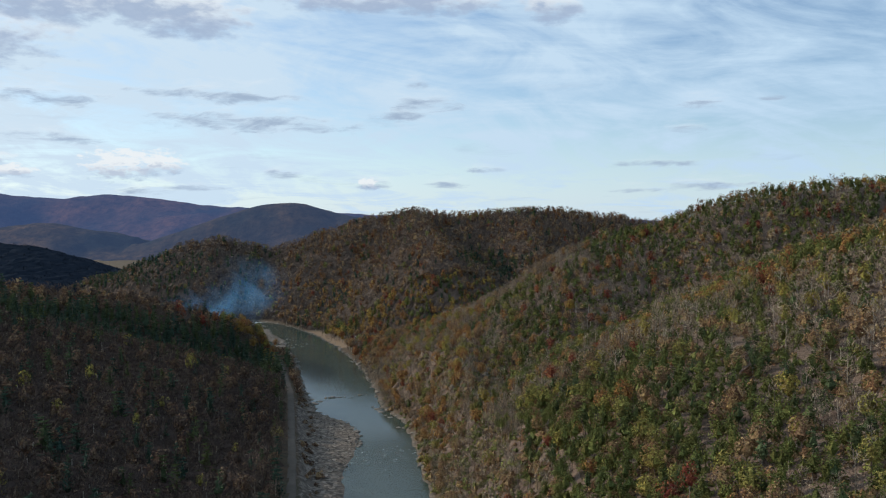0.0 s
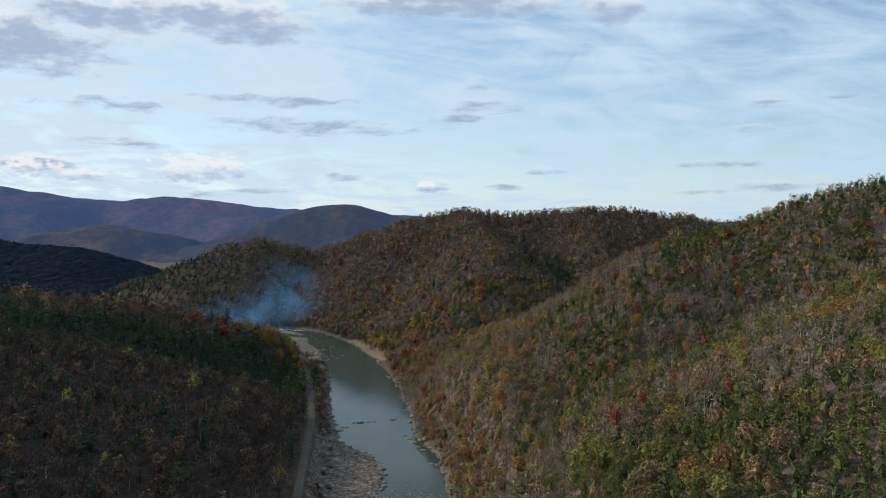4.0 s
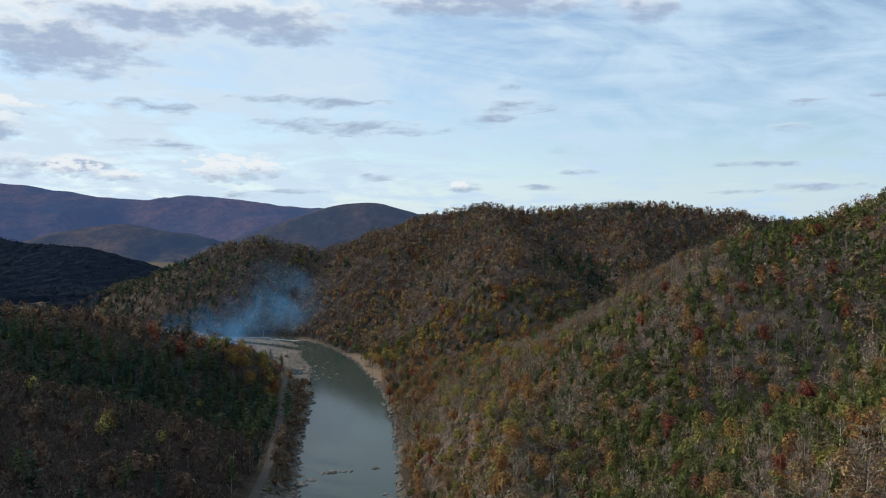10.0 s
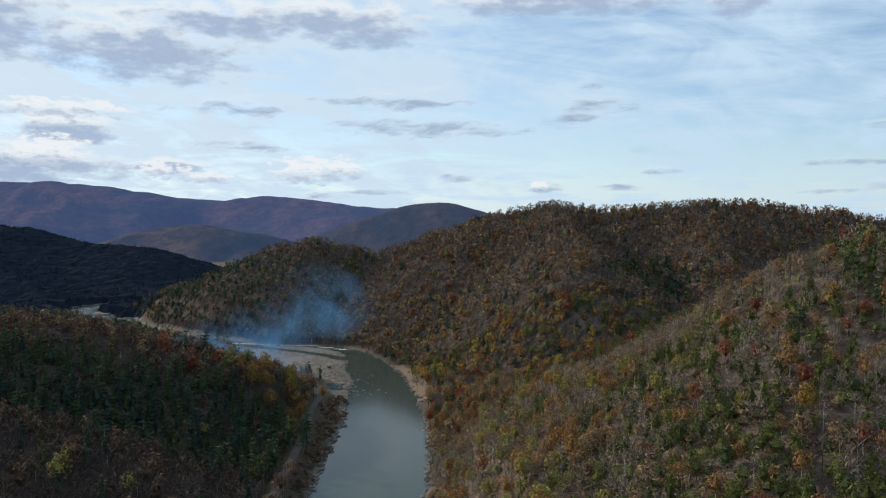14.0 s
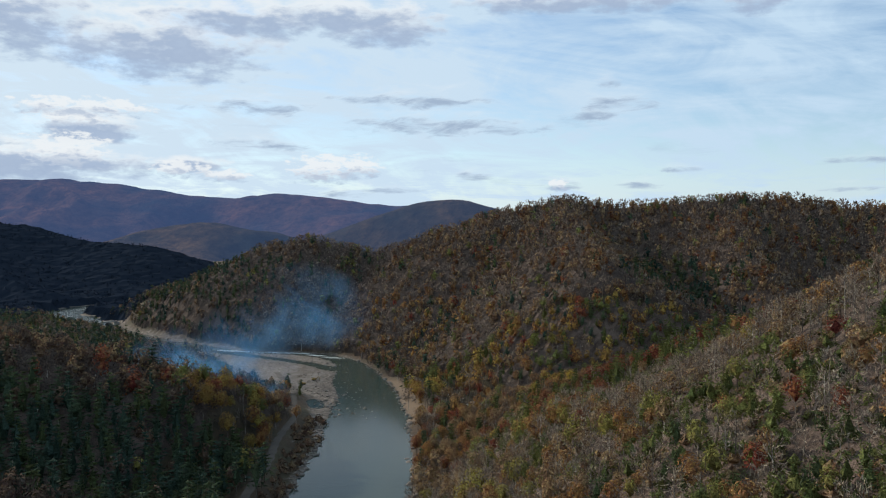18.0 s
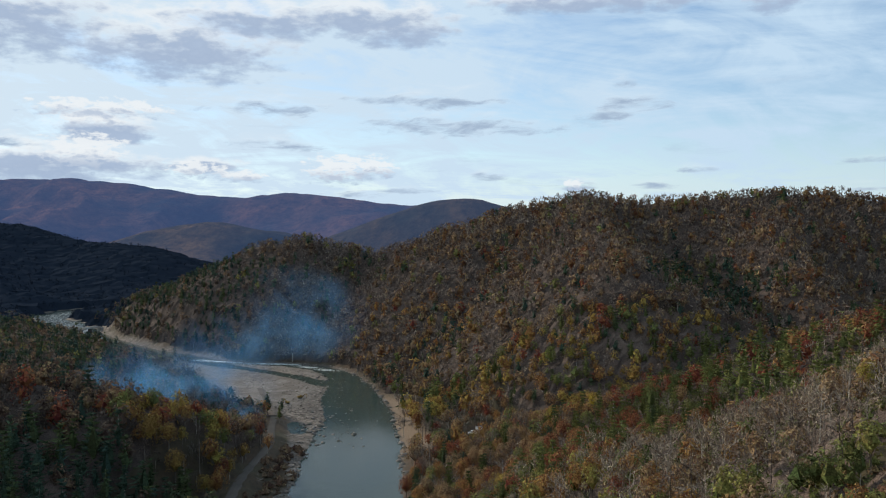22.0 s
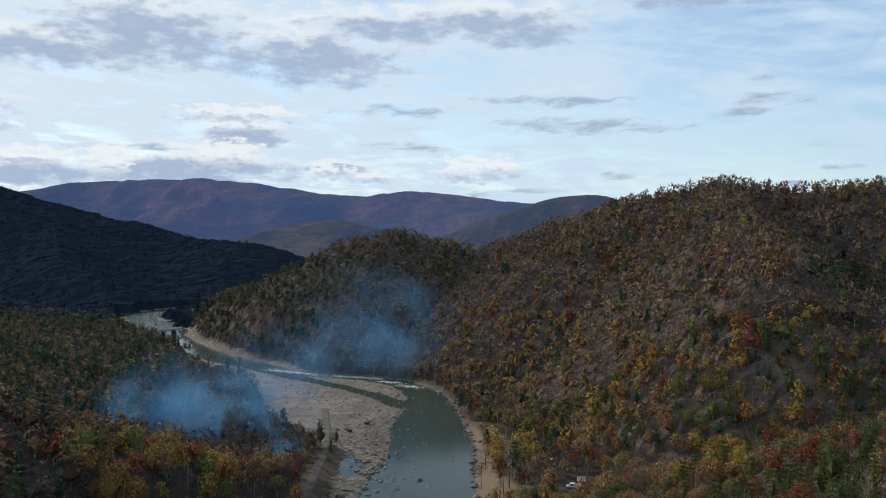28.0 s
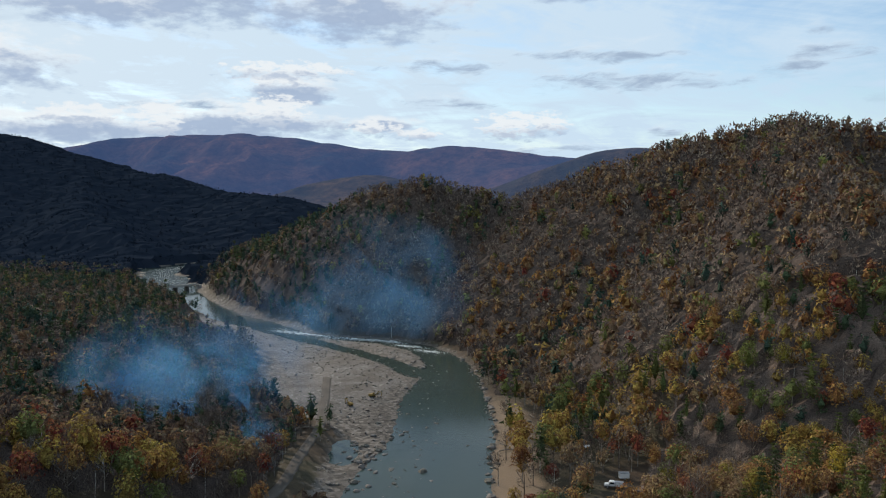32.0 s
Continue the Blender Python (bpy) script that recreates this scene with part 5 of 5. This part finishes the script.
def build_woods():
    x, y, z, kind, tone, scale, near = plant()
    alone = np.zeros(len(x), bool)
    # single trees: those of each kind that the flight passes nearest
    for k, many in (("bare", 170), ("leafy", 150), ("scrub", 170), ("pine", 110)):
        idx = np.nonzero((kind == k) & ((k == "pine") | (x > -50) | ((y > 640) & (x > -170))))[0]
        idx = idx[np.argsort(near[idx] + 40 * (y[idx] < 200))][:many]
        alone[idx] = True
        for j in idx:
            single_tree(k, x[j], y[j], z[j], scale[j], int(j) % 5, tone_words(k, tone[j]), float(j) * 2.4, None, tone[j])
    zones = (("near", 0, 112), ("mid", 112, 310), ("far", 310, 2000))
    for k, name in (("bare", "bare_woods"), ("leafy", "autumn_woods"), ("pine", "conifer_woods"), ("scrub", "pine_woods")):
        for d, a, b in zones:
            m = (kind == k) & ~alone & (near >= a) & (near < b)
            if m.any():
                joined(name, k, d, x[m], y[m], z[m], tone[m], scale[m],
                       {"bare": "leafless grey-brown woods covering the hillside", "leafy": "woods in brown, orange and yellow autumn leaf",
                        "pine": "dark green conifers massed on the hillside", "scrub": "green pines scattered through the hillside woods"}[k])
    # bushes under the trees of the slopes that are seen from near, and on the river bank below the road
    bx, by = rng.uniform(-40, 250, 9000), rng.uniform(110, 640, 9000)
    lx, ly = rng.uniform(-150, -40, 5000), rng.uniform(300, 735, 5000)
    brush = (lx > left_limit(ly) + 4.5) & (lx < left_limit(ly) + 26) & (shores(lx, ly) > 1.5) & (rng.uniform(0, 1, 5000) < np.where(ly > 500, 0.6, 0.2))
    brush &= (ly > 500) | (lx < left_limit(ly) + 12)
    slope = (bx < 0.56 * by + 25) & (shores(bx, by) > 1.2)
    bx, by = np.concatenate([bx[slope], lx[brush]]), np.concatenate([by[slope], ly[brush]])
    ex, ey = rng.uniform(-18, 60, 2600), rng.uniform(190, 470, 2600)
    more = shores(ex, ey) > 1.2
    bx, by = np.concatenate([bx, ex[more & (ex > -12)]]), np.concatenate([by, ey[more & (ex > -12)]])
    left = bank_side(bx, by)
    t = rng.uniform(0, 1, len(bx))
    bt = np.where(left > 0, 0.02 + 0.14 * t, np.where(t < 0.55, 0.74 + 0.12 * t, 0.05 + 0.3 * t))
    joined("undergrowth", "shrub", "mid", bx, by, land(bx, by), bt, rng.uniform(0.6, 1.6, len(bx)), "low brown and olive bushes under the trees")
    # the ridge beyond the bend, its shade put into the foliage colour
    n = 5500
    fx, fy = rng.uniform(-1500, -480, n), rng.uniform(1090, 1640, n)
    e = shores(fx, fy)
    ok = (e > 5) & (fx > -1.25 * (fy - 520) - 60)
    fx, fy = fx[ok], fy[ok]
    fz, ft = land(fx, fy), rng.uniform(0, 1, len(fx))
    half = rng.uniform(0, 1, len(fx)) < 0.35
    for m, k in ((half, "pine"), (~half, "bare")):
        joined("ridge_woods", k, "far", fx[m], fy[m], fz[m], ft[m], rng.uniform(0.55, 0.9, m.sum()), "dark wooded ridge beyond the river bend, shade painted in")


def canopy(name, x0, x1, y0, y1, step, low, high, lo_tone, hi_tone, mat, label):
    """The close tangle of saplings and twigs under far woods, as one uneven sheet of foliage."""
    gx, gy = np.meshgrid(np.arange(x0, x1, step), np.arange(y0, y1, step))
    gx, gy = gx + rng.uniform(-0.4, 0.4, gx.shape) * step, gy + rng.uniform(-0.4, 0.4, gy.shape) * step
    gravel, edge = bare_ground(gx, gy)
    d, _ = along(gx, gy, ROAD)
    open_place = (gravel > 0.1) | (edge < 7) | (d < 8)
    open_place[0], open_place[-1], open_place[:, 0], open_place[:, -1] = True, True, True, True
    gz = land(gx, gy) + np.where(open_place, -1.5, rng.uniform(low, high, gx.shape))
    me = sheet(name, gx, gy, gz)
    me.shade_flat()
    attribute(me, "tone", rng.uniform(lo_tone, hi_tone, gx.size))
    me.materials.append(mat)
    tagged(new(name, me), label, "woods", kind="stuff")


build_woods()
# understorey tones near 0 paint the shade in the gaps between crowns
canopy("understorey", -460, 420, 866, 1136, 3.0, 3.0, 5.2, 0.0, 0.14, M_TWIG, "close brown tangle of saplings, darkened for shade under the ridge's trees")
canopy("understorey", -660, -150, 560, 860, 3.6, 2.0, 5.0, 0.0, 0.14, M_TWIG, "close tangle of saplings, darkened for shade under the hill's trees")
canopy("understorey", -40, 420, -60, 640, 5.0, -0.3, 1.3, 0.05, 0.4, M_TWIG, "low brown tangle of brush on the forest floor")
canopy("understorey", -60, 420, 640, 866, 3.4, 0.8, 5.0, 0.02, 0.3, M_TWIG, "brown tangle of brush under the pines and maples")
canopy("understorey", -500, -40, -60, 560, 4.0, 0.8, 5.0, 0.0, 0.08, M_TWIG, "close tangle of saplings, darkened for shade under the hill's trees")
canopy("ridge_canopy", -1600, -470, 1090, 1660, 8.0, 5.0, 9.0, 0.0, 1.0, M_RIDGE, "dark closed woods on the ridge beyond the bend, shade painted in")

# trees that stand out by themselves
def toned(name, colour, stops=None):
    """Leaves of one colour of their own."""
    return foliage(name, [(0.0, tuple(c * 0.9 for c in colour)), (1.0, tuple(c * 1.1 for c in colour))], False)


M_OCHRE, M_GOLD, M_RUST, M_CRIMSON, M_OLIVE = (toned(n, c) for n, c in (("ochre leaves", (0.17, 0.14, 0.032)), ("golden leaves", (0.26, 0.19, 0.035)), ("rust leaves", (0.16, 0.075, 0.034)),
                                                                        ("crimson leaves", (0.14, 0.042, 0.03)), ("olive leaves", (0.11, 0.12, 0.035))))
MARKS = [("leafy", -113, 552, 1.0, M_OCHRE, "yellow-green broad-leaved tree beside the gravel road"),
         ("leafy", -58, 738, 0.9, M_GOLD, "golden tree at the edge of the flat woods"),
         ("leafy", -7, 751, 1.25, M_GOLD, "bright golden tree in the flat woods"), ("leafy", -24, 742, 1.2, M_OCHRE, "ochre tree in the flat woods"),
         ("leafy", -26, 786, 1.1, M_GOLD, "golden tree in the flat woods"), ("leafy", -24, 827, 1.1, M_OCHRE, "ochre tree at the foot of the ridge"),
         ("leafy", -50, 775, 0.95, M_OCHRE, "yellow-green tree beside the parked truck"), ("leafy", -33, 762, 1.15, M_OCHRE, "ochre tree in the flat woods"),
         ("leafy", 2, 770, 1.2, M_CRIMSON, "dull crimson tree in the flat woods"), ("leafy", 12, 745, 1.1, M_RUST, "rust-brown tree in the flat woods"),
         ("leafy", -35, 828, 1.4, M_OLIVE, "large dark olive tree at the foot of the ridge"), ("leafy", 123, 513, 0.9, M_CRIMSON, "red maple on the slope"),
         ("leafy", 115, 459, 0.9, M_CRIMSON, "red maple on the slope"), ("leafy", 110, 283, 0.85, M_CRIMSON, "small red maple on the slope"),
         ("leafy", 96, 488, 0.9, M_RUST, "rust-brown oak on the slope"), ("leafy", 68, 451, 0.9, M_GOLD, "golden tree on the slope"),
         ("leafy", 52, 535, 0.85, M_OCHRE, "ochre tree on the crest"), ("leafy", 78, 827, 1.0, M_CRIMSON, "red maple in the side valley"),
         ("leafy", -92, 772, 1.25, M_RUST, "brown-leaved tree on the sandy bank"), ("leafy", -82, 770, 0.85, M_CRIMSON, "reddish tree on the sandy bank"),
         ("leafy", -255, 800, 0.9, M_CRIMSON, "red maple half hidden by smoke"), ("leafy", -112, 815, 0.8, M_OCHRE, "thin yellow tree on the river bank"),
         ("leafy", -200, 668, 1.0, M_OCHRE, "ochre tree on the hill's crest"), ("leafy", -185, 672, 0.9, M_OCHRE, "ochre tree on the hill's crest"),
         ("pine", -317, 912, 1.25, None, "tall dark conifer at the edge of the gravel"), ("pine", -306, 909, 1.35, None, "tall dark conifer at the edge of the gravel"),
         ("pine", -170, 690, 0.9, None, "lone conifer on the hill's brow"), ("bare", -98, 768, 1.2, None, "bare spreading tree on the sandy bank"),
         ("bare", -104, 790, 1.0, None, "bare tree on the sandy bank"), ("bare", -118, 826, 1.0, None, "bare tree on the river bank")]
for n, (k, mx, my, size, mat, words) in enumerate(MARKS):
    t = single_tree(k, mx, my, height(mx, my), 0.85 * size, n % 5, words, n * 1.7, mat)
    t["group"] = "trees that stand out"
# bare poles in the smoke
for n in range(14):
    px, py = -188 - 4.2 * n + 9 * math.sin(n * 5.1), 757 + 3.1 * n + 8 * math.sin(n * 3.3)
    single_tree("bare", px, py, height(px, py), 1.05, n % 5, "slender bare tree standing in the smoke", n * 2.0)
